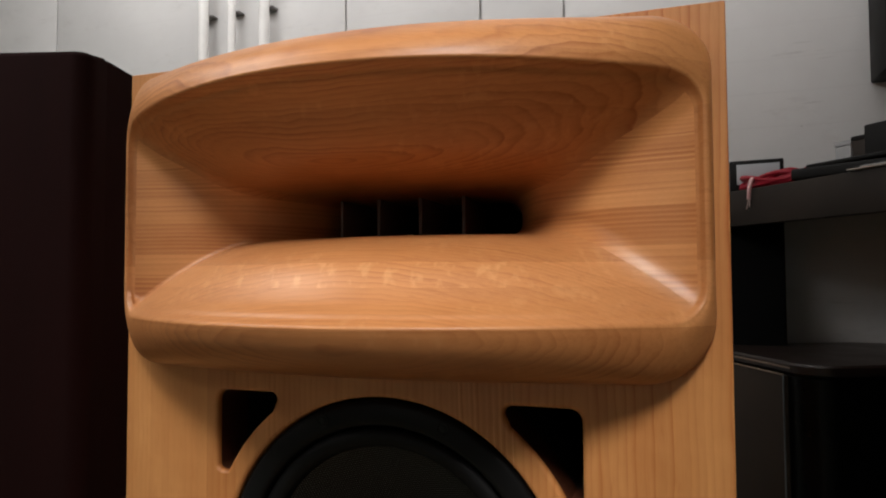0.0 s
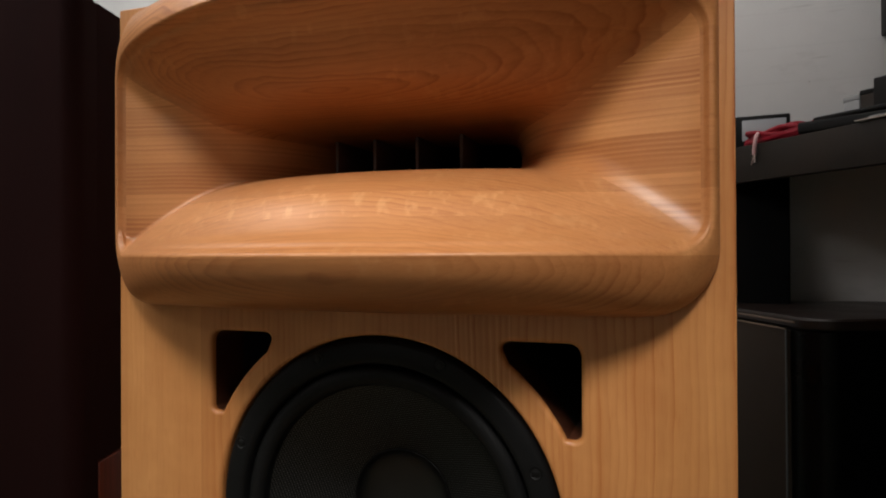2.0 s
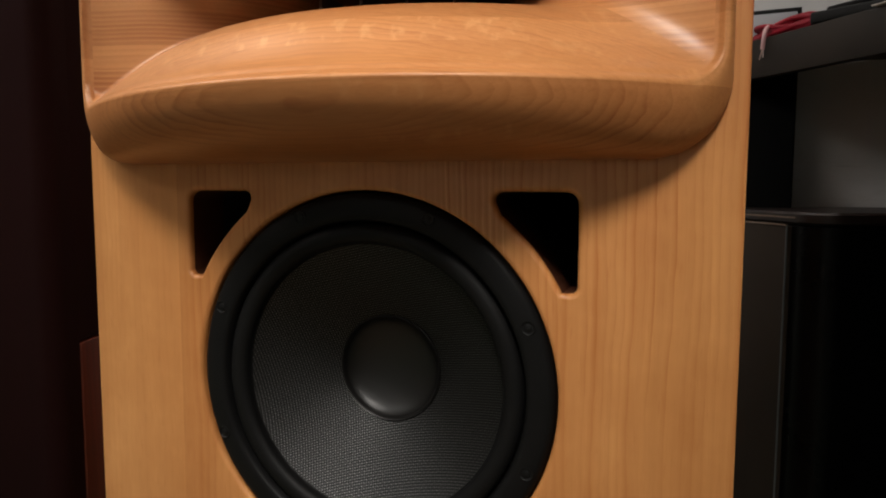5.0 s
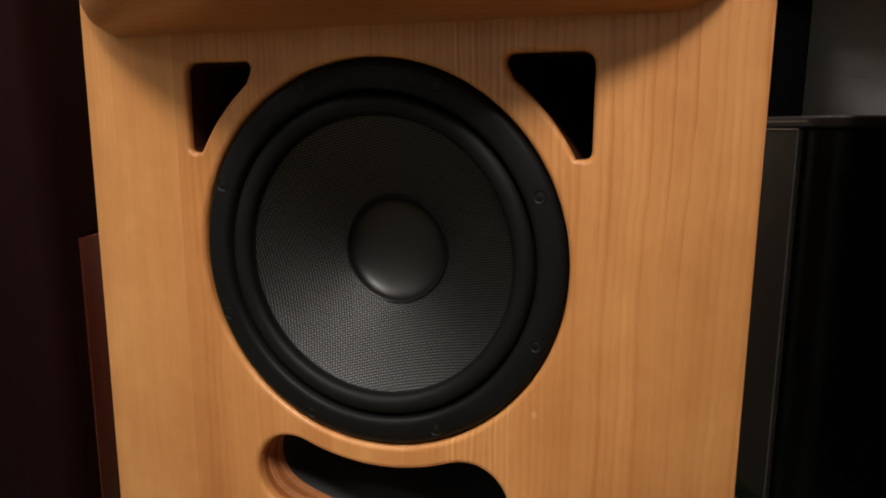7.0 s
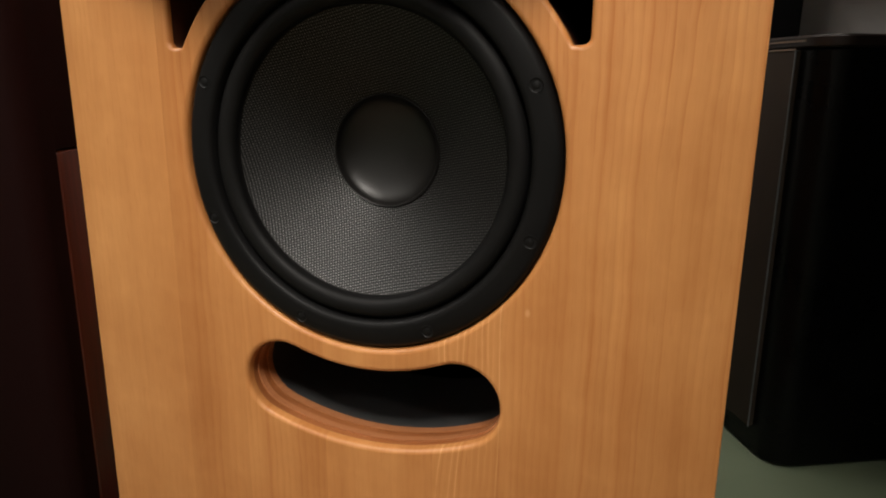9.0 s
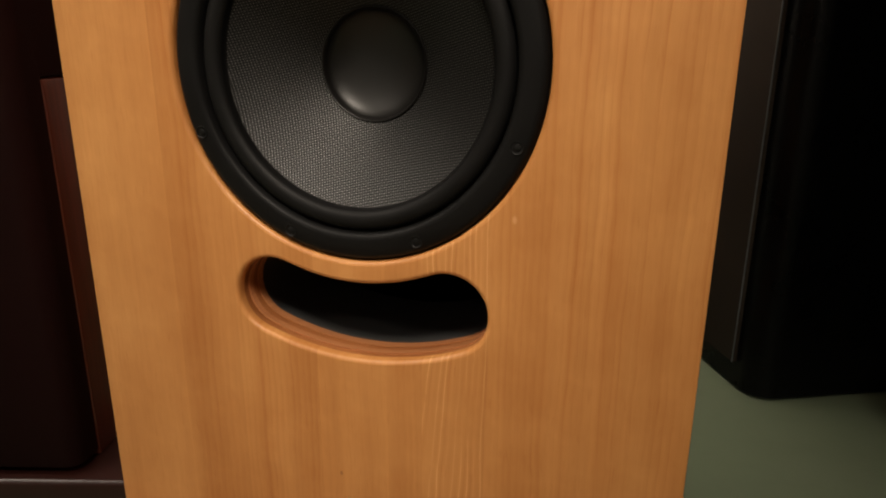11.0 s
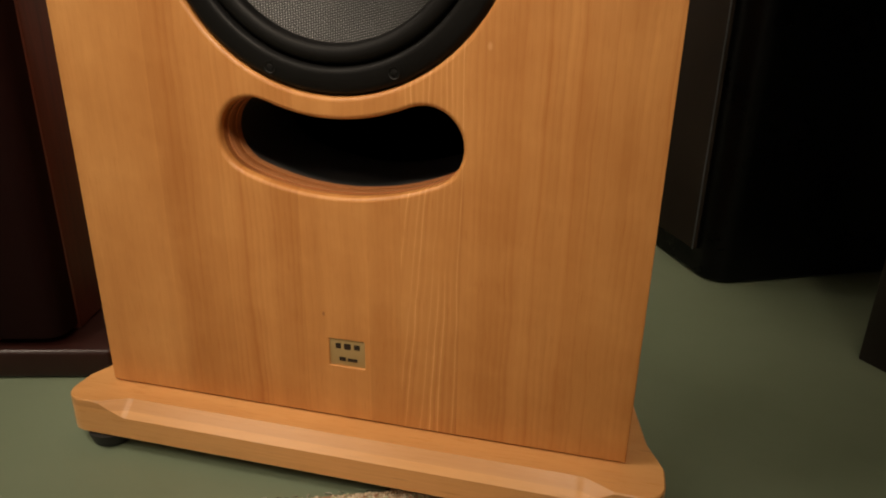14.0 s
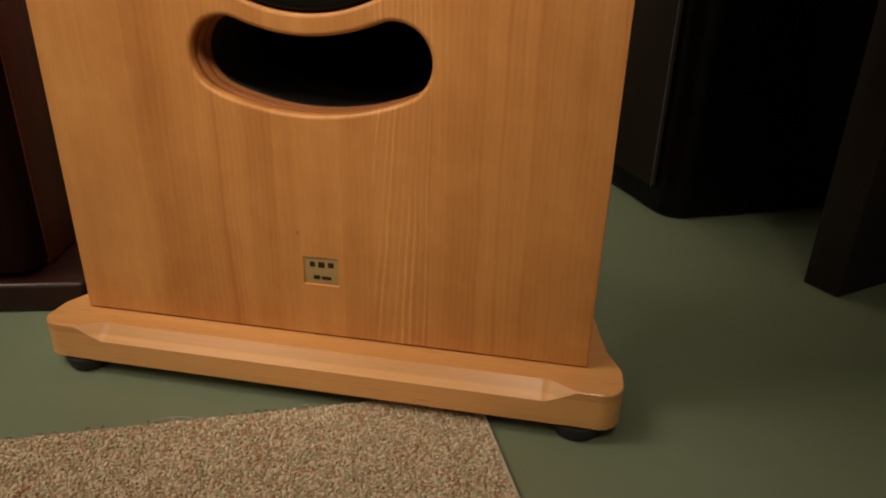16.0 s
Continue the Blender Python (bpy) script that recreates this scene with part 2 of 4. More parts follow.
def carved_pine(name, base, late, glare, ring):
    """Pine carved across its year rings: long ovals on the upper lip, long arcs on the lower one."""
    m = Nodes(name)
    x, y, z = m.coords()
    wander = m.noise(m.vector(m.math("MULTIPLY", x, 7.0), m.math("MULTIPLY", y, 16.0), m.math("MULTIPLY", z, 16.0)), 1.0, 2.0)
    quiver = m.noise(m.vector(m.math("MULTIPLY", x, 34.0), m.math("MULTIPLY", y, 60.0), m.math("MULTIPLY", z, 60.0)), 1.0, 2.0)

    def ovals(cx, cy, cz, long):
        parts = [m.math("POWER", m.math("MULTIPLY", m.math("SUBTRACT", v, c), k), 2.0) for v, c, k in ((x, cx, 1 / long), (y, cy, 1.0), (z, cz, 1.0))]
        return m.math("SQRT", m.math("ADD", m.math("ADD", parts[0], parts[1]), parts[2]))

    up = m.math("GREATER_THAN", z, 1.083)
    upper, lower = ovals(-0.03, -0.060, 1.128, 5.0), ovals(0.05, -0.165, 0.938, 7.0)
    away = m.math("ADD", m.math("MULTIPLY", upper, up), m.math("MULTIPLY", lower, m.math("SUBTRACT", 1.0, up)))
    away = m.math("ADD", away, m.math("ADD", m.span(wander, 0, 1, -0.011, 0.011), m.span(quiver, 0, 1, -0.0026, 0.0026)))
    turns = m.math("DIVIDE", away, ring)
    rings = m.math("FRACT", turns)
    strong = m.white(m.math("FLOOR", turns))
    patchy = m.noise(m.vector(m.math("MULTIPLY", x, 9.0), m.math("MULTIPLY", y, 20.0), m.math("MULTIPLY", z, 20.0)), 1.0, 3.0)
    line = m.math("MULTIPLY", m.math("MULTIPLY", m.math("POWER", rings, 2.4), m.span(rings, 1.0, 0.86)), m.span(strong, 0, 1, 0.2, 1.1))
    line = m.math("MULTIPLY", line, m.span(m.math("ABSOLUTE", x), 0.32, 0.27, 0.15, 1.0))
    colour = m.mix(m.math("MINIMUM", m.math("MULTIPLY", line, m.math("MULTIPLY", m.span(patchy, 0.34, 0.60, 0.3, 1.0), m.math("ADD", m.math("MULTIPLY", m.math("LESS_THAN", z, 0.962), 0.45), m.math("ADD", 0.72, m.math("MULTIPLY", up, 0.58))))), 1.0), base, late)
    # straight fine lines along the lip, and pale flames across it
    grain = m.noise(m.vector(m.math("MULTIPLY", x, 5.0), m.math("MULTIPLY", y, 190.0), m.math("MULTIPLY", z, 190.0)), 1.0, 3.0, 0.6)
    colour = m.mix(m.span(grain, 0.52, 0.72, 0.0, 0.30), colour, late)
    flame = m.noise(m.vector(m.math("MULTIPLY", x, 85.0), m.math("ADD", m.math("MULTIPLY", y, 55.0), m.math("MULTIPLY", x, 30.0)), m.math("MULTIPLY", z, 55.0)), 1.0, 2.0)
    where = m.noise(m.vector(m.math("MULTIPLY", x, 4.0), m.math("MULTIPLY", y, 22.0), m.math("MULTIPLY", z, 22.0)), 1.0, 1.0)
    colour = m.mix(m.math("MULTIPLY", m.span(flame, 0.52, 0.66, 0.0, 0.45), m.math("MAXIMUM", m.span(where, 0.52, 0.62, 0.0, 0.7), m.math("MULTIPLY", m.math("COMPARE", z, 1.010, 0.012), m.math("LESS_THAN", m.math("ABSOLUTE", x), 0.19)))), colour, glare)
    pores = m.noise(m.vector(m.math("MULTIPLY", x, 30.0), m.math("MULTIPLY", y, 700.0), m.math("MULTIPLY", z, 700.0)), 1.0, 2.0)
    colour = m.mix(m.span(pores, 0.45, 0.75, 0.0, 0.16), colour, late)
    cloud = m.noise(m.vector(m.math("MULTIPLY", x, 5.0), m.math("MULTIPLY", y, 9.0), m.math("MULTIPLY", z, 9.0)), 1.0, 4.0, 0.6)
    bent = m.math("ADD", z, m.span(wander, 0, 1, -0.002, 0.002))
    # board tones by height; the lowest also puts the lip's underside shade into colour
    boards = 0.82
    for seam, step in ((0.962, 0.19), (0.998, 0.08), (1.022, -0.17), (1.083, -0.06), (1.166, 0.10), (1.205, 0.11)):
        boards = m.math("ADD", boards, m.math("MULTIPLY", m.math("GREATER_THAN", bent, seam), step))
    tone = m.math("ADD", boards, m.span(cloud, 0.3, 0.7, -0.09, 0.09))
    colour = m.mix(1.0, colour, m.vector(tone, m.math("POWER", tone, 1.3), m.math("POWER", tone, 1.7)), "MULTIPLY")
    m.bump(m.math("ADD", m.math("MULTIPLY", line, 0.5), m.math("MULTIPLY", pores, 0.5)), 0.12, 0.0006)
    return m.done(colour, m.span(pores, 0.3, 0.8, 0.41, 0.50), specular=0.42, coat=0.08, coat_rough=0.28)


PALE, DEEP = (0.60, 0.266, 0.086), (0.36, 0.112, 0.022)
STAVES = (-0.307, -0.224, -0.145, -0.046, 0.037, 0.077, 0.147)
pine_front = glued_boards("pine_front", 2, STAVES, (1.08, 1.055, 0.95, 0.985, 1.03, 0.99, 0.99, 1.0), (0.15, 0.12, 0.35, 0.42, 0.25, 0.3, 0.55, 0.42), (0.0, 0.0, 0.1, 0.1, 0.0, 0.1, 0.95, 0.10),
                          0.0075, (0.58, 0.248, 0.077), (0.42, 0.125, 0.024), (0.76, 0.40, 0.165), fan=(6, 0.147, 0.07, 0.6), swell=(0.66, 1.10, 4.6), streaks=((-0.118, 0.006, 0.35), (-0.205, 0.009, 0.15), (0.205, 0.004, 0.2), (0.230, 0.005, 0.3), (0.262, 0.008, 0.32), (0.272, 0.003, 0.25)),
                          flecks=((0.171, 0.541, 0.003, (0.75, 0.42, 0.22)), (-0.022, 0.2205, 0.0022, (0.18, 0.06, 0.02))))
pine_case = lacquered_pine("pine_case", 2, (-0.2, 0.0, 0.2), PALE, DEEP, 0.0055, 31.0)
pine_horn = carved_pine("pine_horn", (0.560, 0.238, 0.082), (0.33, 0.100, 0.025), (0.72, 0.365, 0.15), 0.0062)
pine_stave = glued_boards("pine_stave", 1, (0.985, 1.012, 1.037, 1.075, 1.105, 1.142), (1.06, 0.93, 1.07, 0.89, 1.06, 0.96, 1.05), (0.7, 1.2, 0.5, 1.3, 0.7, 1.3, 0.5), (0.2, 0.7, 0.2, 0.9, 0.3, 1.0, 0.3),
                          0.0050, (0.58, 0.245, 0.082), (0.38, 0.115, 0.028), (0.72, 0.36, 0.14), warp=0.25)
pine_plinth = lacquered_pine("pine_plinth", 0, (0.062,), (0.70, 0.345, 0.128), (0.50, 0.195, 0.054), 0.007, 55.0, 0.5, 0.26, fine_lines=0.25)
# near-black reddish pine: the shade inside the vents is put into its colour
pine_vent_shade = lacquered_pine("pine_vent_shade", 1, (-0.1, 0.0, 0.1), (0.10, 0.034, 0.016), (0.05, 0.014, 0.006), 0.006, 79.0, 0.8, 0.42)
pine_ply = lacquered_pine("pine_ply", 0, (0.40, 0.42, 0.44), (0.50, 0.205, 0.085), (0.30, 0.10, 0.035), 0.004, 91.0, 1.2, 0.34)
pine_port = lacquered_pine("pine_port", 1, (-0.1, 0.0, 0.1), (0.36, 0.125, 0.042), DEEP, 0.006, 77.0, 0.8, 0.34)


def plain(name, color, rough, metal=0.0, grain=0.0, scale=300.0, specular=0.5, vary=0.0, coat=0.0):
    """A simple coat or plastic, with faint mottling and grain."""
    m = Nodes(name)
    x, y, z = m.coords()
    v = m.vector(x, y, z)
    big = m.noise(v, 9.0, 4.0, 0.6)
    small = m.noise(v, scale, 3.0)
    shade = m.span(big, 0.3, 0.7, 1 - vary, 1 + vary)
    c = m.mix(1.0, color, m.vector(shade, shade, shade), "MULTIPLY")
    if grain:
        m.bump(small, grain, 0.0006)
    return m.done(c, m.span(big, 0.3, 0.7, max(rough - 0.06, 0.02), min(rough + 0.06, 1)), metal, specular, coat)


rubber_black = plain("rubber_black", (0.0045, 0.0044, 0.0044), 0.54, specular=0.18, grain=0.05, vary=0.15)
frame_black = plain("frame_black", (0.0055, 0.0054, 0.0054), 0.47, grain=0.12, scale=700, vary=0.15, specular=0.15)
foot_black = plain("foot_black", (0.012, 0.012, 0.012), 0.6, vary=0.2)
port_black = plain("port_black", (0.050, 0.051, 0.052), 0.42, grain=0.1, vary=0.2)
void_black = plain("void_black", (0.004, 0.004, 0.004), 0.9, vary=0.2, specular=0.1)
screw_black = plain("screw_black", (0.003, 0.003, 0.003), 0.5, specular=0.25)
cap_black = plain("cap_black", (0.0050, 0.0045, 0.0040), 0.40, vary=0.15)
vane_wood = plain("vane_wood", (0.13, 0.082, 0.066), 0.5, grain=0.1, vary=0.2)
# dark brown that stands in for the shade deep in the horn
neck_shade = plain("neck_shade", (0.085, 0.036, 0.022), 0.5, grain=0.1, vary=0.2)
brass_plate = plain("brass_plate", (0.52, 0.37, 0.17), 0.34, 0.30, grain=0.05, vary=0.08)
plate_ink = plain("plate_ink", (0.02, 0.012, 0.008), 0.5)
gloss_black = plain("gloss_black", (0.002, 0.002, 0.002), 0.30, vary=0.2, specular=0.16)
satin_black = plain("satin_black", (0.005, 0.0045, 0.004), 0.6, vary=0.25, specular=0.2)
dark_brown = plain("dark_brown", (0.011, 0.0052, 0.0040), 0.45, grain=0.05, vary=0.25)
cable_red = plain("cable_red", (0.26, 0.006, 0.018), 0.5, specular=0.25, vary=0.1)
cable_pink = plain("cable_pink", (0.62, 0.36, 0.36), 0.45)
copper_tip = plain("copper_tip", (0.6, 0.45, 0.40), 0.35, 0.7)
card_grey = plain("card_grey", (0.30, 0.30, 0.30), 0.6, vary=0.1)
screen_pale = plain("screen_pale", (0.42, 0.44, 0.46), 0.3)
paper_pale = plain("paper_pale", (0.45, 0.40, 0.35), 0.7)
beige_card = plain("beige_card", (0.30, 0.26, 0.19), 0.6)


def woven_cone():
    m = Nodes("woven_cone")
    x, y, z = m.coords()
    k = 2 * math.pi / 0.0052
    u = m.math("ADD", m.math("MULTIPLY", x, 0.97), m.math("MULTIPLY", z, 0.24))
    w = m.math("SUBTRACT", m.math("MULTIPLY", z, 0.97), m.math("MULTIPLY", x, 0.24))
    weave = m.math("MULTIPLY", m.math("SINE", m.math("MULTIPLY", u, k)), m.math("SINE", m.math("MULTIPLY", w, k)))
    dots = m.math("POWER", m.math("ABSOLUTE", weave), 1.6)
    over = m.math("GREATER_THAN", weave, 0.0)
    patch = m.noise(m.vector(x, y, z), 25.0, 3.0)
    uneven = m.noise(m.vector(m.math("MULTIPLY", u, 260.0), m.math("MULTIPLY", w, 260.0), 0.0), 1.0, 2.0)
    colour = m.mix(dots, (0.0010, 0.0009, 0.0008), (0.0036, 0.0033, 0.0028))
    colour = m.mix(m.span(patch, 0.35, 0.7, 0.0, 0.25), colour, (0.003, 0.0027, 0.0024))
    m.bump(m.math("MULTIPLY", dots, m.span(uneven, 0.3, 0.7, 0.7, 1.3)), 0.35, 0.0006)
    shine = m.math("MULTIPLY", m.math("MULTIPLY", dots, dots), m.math("ADD", 0.75, m.math("MULTIPLY", over, 0.5)))
    return m.done(colour, m.span(dots, 0, 1, 0.62, 0.42), specular=m.math("ADD", 0.30, m.math("MULTIPLY", shine, m.span(uneven, 0.3, 0.7, 1.15, 1.75))))


def grille_cloth():
    m = Nodes("grille_cloth")
    x, y, z = m.local()
    k = 2 * math.pi / 0.0016
    weave = m.math("MULTIPLY", m.math("SINE", m.math("MULTIPLY", x, k)), m.math("SINE", m.math("MULTIPLY", z, k)))
    sag = m.noise(m.vector(m.math("MULTIPLY", x, 20.0), y, m.math("MULTIPLY", z, 3.0)), 1.0, 3.0)
    thread = m.noise(m.vector(x, y, z), 700.0, 2.0)
    colour = m.mix(m.span(weave, -1, 1), (0.0165, 0.0054, 0.0053), (0.0270, 0.0093, 0.0090))
    colour = m.mix(m.span(sag, 0.3, 0.7, 0.0, 0.3), colour, (0.011, 0.0052, 0.0052))
    m.bump(m.math("ADD", weave, thread), 0.3, 0.0004)
    return m.done(colour, 0.95, specular=0.08)


def mahogany():
    m = Nodes("mahogany")
    x, y, z = m.coords()
    grain = m.noise(m.vector(m.math("MULTIPLY", x, 120.0), m.math("MULTIPLY", y, 120.0), m.math("MULTIPLY", z, 4.0)), 1.0, 4.0, 0.6)
    band = m.noise(m.vector(m.math("MULTIPLY", x, 18.0), m.math("MULTIPLY", y, 18.0), m.math("MULTIPLY", z, 1.2)), 1.0, 2.0)
    colour = m.mix(m.span(grain, 0.3, 0.7), (0.12, 0.024, 0.010), (0.055, 0.010, 0.0045))
    colour = m.mix(m.span(band, 0.35, 0.7, 0, 0.6), colour, (0.10, 0.02, 0.009))
    m.bump(grain, 0.08, 0.0005)
    return m.done(colour, 0.33, specular=0.5, coat=0.3)


def lino():
    m = Nodes("lino")
    x, y, z = m.coords()
    v = m.vector(x, y, z)
    cloud = m.noise(v, 3.0, 5.0, 0.6)
    streak = m.noise(m.vector(m.math("MULTIPLY", x, 12.0), m.math("MULTIPLY", y, 16.0), 0.0), 1.0, 4.0, 0.6)
    speck = m.noise(v, 420.0, 2.0)
    colour = m.mix(m.span(cloud, 0.3, 0.7), (0.150, 0.190, 0.122), (0.180, 0.222, 0.148))
    colour = m.mix(m.span(streak, 0.5, 0.8, 0, 0.15), colour, (0.11, 0.142, 0.088))
    colour = m.mix(m.span(speck, 0.6, 0.75, 0, 0.25), colour, (0.22, 0.23, 0.15))
    m.bump(m.math("ADD", cloud, m.math("MULTIPLY", speck, 0.15)), 0.12, 0.001)
    return m.done(colour, m.span(cloud, 0.3, 0.7, 0.42, 0.58), specular=0.4)


def rug_pile():
    m = Nodes("rug_pile")
    x, y, z = m.coords()
    v = m.vector(x, y, z)
    cell = m.node("ShaderNodeTexVoronoi")
    cell.inputs["Scale"].default_value = 260.0
    m.put(v, cell.inputs["Vector"])
    split = m.node("ShaderNodeSeparateColor")
    m.put(cell.outputs["Color"], split.inputs[0])
    tuft = m.noise(v, 130.0, 3.0, 0.65)
    colour = m.mix(split.outputs[0], (0.32, 0.235, 0.15), (0.50, 0.40, 0.275))
    colour = m.mix(m.span(split.outputs[1], 0.75, 0.95), colour, (0.62, 0.53, 0.41))
    colour = m.mix(m.span(tuft, 0.5, 0.72, 0, 0.75), colour, (0.15, 0.09, 0.05))
    m.bump(m.math("ADD", tuft, m.math("MULTIPLY", cell.outputs["Distance"], -0.8)), 0.8, 0.004)
    return m.done(colour, 0.95, specular=0.1)


def painted_wall():
    m = Nodes("painted_wall")
    x, y, z = m.coords()
    v = m.vector(x, y, z)
    cloud = m.noise(v, 2.2, 5.0, 0.6)
    roller = m.noise(v, 160.0, 3.0)
    flaw = m.noise(m.vector(m.math("MULTIPLY", x, 7.0), y, m.math("MULTIPLY", z, 16.0)), 1.0, 5.0, 0.7)
    scuff = m.noise(m.vector(m.math("ADD", m.math("MULTIPLY", x, 5.0), m.math("MULTIPLY", z, -10.0)), y, m.math("MULTIPLY", z, 38.0)), 1.0, 3.0, 0.6)
    colour = m.mix(m.span(cloud, 0.3, 0.7), (0.55, 0.54, 0.53), (0.63, 0.62, 0.605))
    course = m.math("FRACT", m.math("MULTIPLY", m.math("ADD", z, m.math("MULTIPLY", flaw, 0.012)), 11.0))
    joint = m.math("MULTIPLY", m.span(m.math("ABSOLUTE", m.math("SUBTRACT", course, 0.5)), 0.04, 0.0), m.span(cloud, 0.42, 0.62))
    chip = m.noise(m.vector(m.math("MULTIPLY", x, 38.0), y, m.math("MULTIPLY", z, 26.0)), 1.0, 3.0, 0.6)
    colour = m.mix(m.math("MULTIPLY", joint, 0.14), colour, (0.40, 0.39, 0.38))
    colour = m.mix(m.span(chip, 0.76, 0.80, 0, 0.7), colour, (0.20, 0.19, 0.18))
    colour = m.mix(m.span(flaw, 0.58, 0.72, 0, 0.5), colour, (0.48, 0.465, 0.45))
    colour = m.mix(m.span(scuff, 0.66, 0.76, 0, 0.45), colour, (0.36, 0.34, 0.33))
    m.bump(m.math("SUBTRACT", m.math("ADD", m.math("MULTIPLY", roller, 0.3), flaw), m.math("MULTIPLY", joint, 0.2)), 0.3, 0.002)
    return m.done(colour, 0.6, specular=0.3)


cone_weave, cloth, red_wood, green_lino, pile, wall_paint = woven_cone(), grille_cloth(), mahogany(), lino(), rug_pile(), painted_wall()
dark_wood = plain("dark_wood", (0.026, 0.0070, 0.0052), 0.34, vary=0.2, coat=0.08, specular=0.35)
dim_paint = plain("dim_paint", (0.20, 0.17, 0.14), 0.7, grain=0.1, vary=0.08)
pipe_paint = plain("pipe_paint", (0.88, 0.86, 0.83), 0.4, grain=0.1, vary=0.06)
ceiling_paint = plain("ceiling_paint", (0.50, 0.49, 0.47), 0.8, grain=0.1, vary=0.05)
clip_grey = plain("clip_grey", (0.14, 0.13, 0.12), 0.6, vary=0.3)
joint_grey = plain("joint_grey", (0.50, 0.49, 0.475), 0.8, vary=0.1)
shelf_face = plain("shelf_face", (0.021, 0.0152, 0.011), 0.6, grain=0.1, vary=0.3, specular=0.25)
grey_panel = plain("grey_panel", (0.030, 0.022, 0.016), 0.75, grain=0.15, scale=900, vary=0.15, specular=0.2)
strip_grey = plain("strip_grey", (0.075, 0.085, 0.090), 0.5, vary=0.2)
strip_tan = plain("strip_tan", (0.17, 0.12, 0.085), 0.5, vary=0.2)
umber_top = plain("umber_top", (0.016, 0.010, 0.008), 0.34, vary=0.3, specular=0.35)


# ---- mesh helpers ----
def mesh_object(name, bm, material, smooth=0.0, flat=False):
    bmesh.ops.recalc_face_normals(bm, faces=bm.faces)
    data = bpy.data.meshes.new(name)
    for f in bm.faces:
        f.smooth = smooth > 0 and not (flat and f.normal.y < -0.9999)
    if smooth:
        for e in bm.edges:
            if len(e.link_faces) == 2:
                e.smooth = e.calc_face_angle(0) < radians(smooth)
    bm.to_mesh(data)
    bm.free()
    data.materials.append(material)
    return new(name, data)


def part(name, bm, material, parent, label="", smooth=35.0, flat=False):
    """Links a bmesh as one mesh object under a thing or a part."""
    ob = mesh_object(name, bm, material, smooth, flat)
    ob.parent = parent
    if label:
        ob["label"] = label
    return ob


def thing(name, label, category, place=(0, 0, 0), turn=0.0, group=""):
    ob = new(name)
    ob.matrix_world = pose(*place, 0, 0, turn)
    return tagged(ob, label, category, group)


def box(size, at, bevel=0.0, segments=2, bm=None, turn=None):
    """A box by its size and middle, with rounded edges."""
    own = bmesh.new()
    m = Matrix.Translation(at) @ (turn or Matrix.Identity(4)) @ Matrix.Diagonal((*size, 1))
    bmesh.ops.create_cube(own, size=1, matrix=m)
    if bevel:
        bmesh.ops.bevel(own, geom=own.edges[:], offset=bevel, segments=segments, profile=0.5, affect="EDGES", clamp_overlap=True)
    return merge(bm, own)


def merge(bm, own):
    if bm is None:
        return own
    data = bpy.data.meshes.new("scratch")
    own.to_mesh(data)
    own.free()
    bm.from_mesh(data)
    bpy.data.meshes.remove(data)
    return bm


def loft(rings, closed=True, cap_start=False, cap_end=False, bm=None):
    """A skin over rings of points."""
    bm = bm or bmesh.new()
    rows = [[bm.verts.new(p) for p in ring] for ring in rings]
    for a, b in zip(rows, rows[1:]):
        n = len(a)
        for i in range(n if closed else n - 1):
            j = (i + 1) % n
            bm.faces.new((a[i], a[j], b[j], b[i]))
    if cap_start:
        bm.faces.new(rows[0])
    if cap_end:
        bm.faces.new(rows[-1])
    return bm


def lathe(profile, centre, steps=96, closed_centre=False):
    """Turns a profile of (radius, y) about the axis through centre that runs along y."""
    cx, cy, cz = centre
    rings = [[(cx + r * math.cos(2 * math.pi * i / steps), cy + y, cz + r * math.sin(2 * math.pi * i / steps)) for i in range(steps)] for r, y in profile]
    return loft(rings, cap_end=closed_centre)


def arc_pts(cx, cy, r, a0, a1, n):
    return [(cx + r * math.cos(radians(a0 + (a1 - a0) * i / n)), cy + r * math.sin(radians(a0 + (a1 - a0) * i / n))) for i in range(n + 1)]


def tidy(points, least=1e-5):
    out = []
    for p in points:
        if not out or math.dist(out[-1], p) > least:
            out.append(p)
    if math.dist(out[0], out[-1]) < least:
        out.pop()
    return out


def rounded(points, radius, n=6):
    """A polygon with its corners rounded; radius may be one number or one for each corner."""
    out = []
    count = len(points)
    for i, p in enumerate(points):
        r = radius[i] if isinstance(radius, (list, tuple)) else radius
        a, b, c = Vector(points[i - 1]), Vector(p), Vector(points[(i + 1) % count])
        u, v = (a - b).normalized(), (c - b).normalized()
        half = u.angle(v) / 2
        if r <= 0 or half > radians(88):
            out.append(tuple(b))
            continue
        reach = min(r / math.tan(half), 0.49 * (a - b).length, 0.49 * (c - b).length)
        rr = reach * math.tan(half)
        mid = b + (u + v).normalized() * (rr / math.sin(half))
        p0, p1 = b + u * reach, b + v * reach
        a0 = math.atan2(p0.y - mid.y, p0.x - mid.x)
        a1 = math.atan2(p1.y - mid.y, p1.x - mid.x)
        d = (a1 - a0 + math.pi) % (2 * math.pi) - math.pi
        out += [(mid.x + rr * math.cos(a0 + d * k / n), mid.y + rr * math.sin(a0 + d * k / n)) for k in range(n + 1)]
    return tidy(out)


def grown(points, d):
    """The outline moved outwards by d (points run anticlockwise)."""
    out = []
    n = len(points)
    for i, p in enumerate(points):
        a, c = Vector(points[i - 1]), Vector(points[(i + 1) % n])
        t = (c - a).normalized()
        out.append((p[0] + t.y * d, p[1] - t.x * d))
    return out


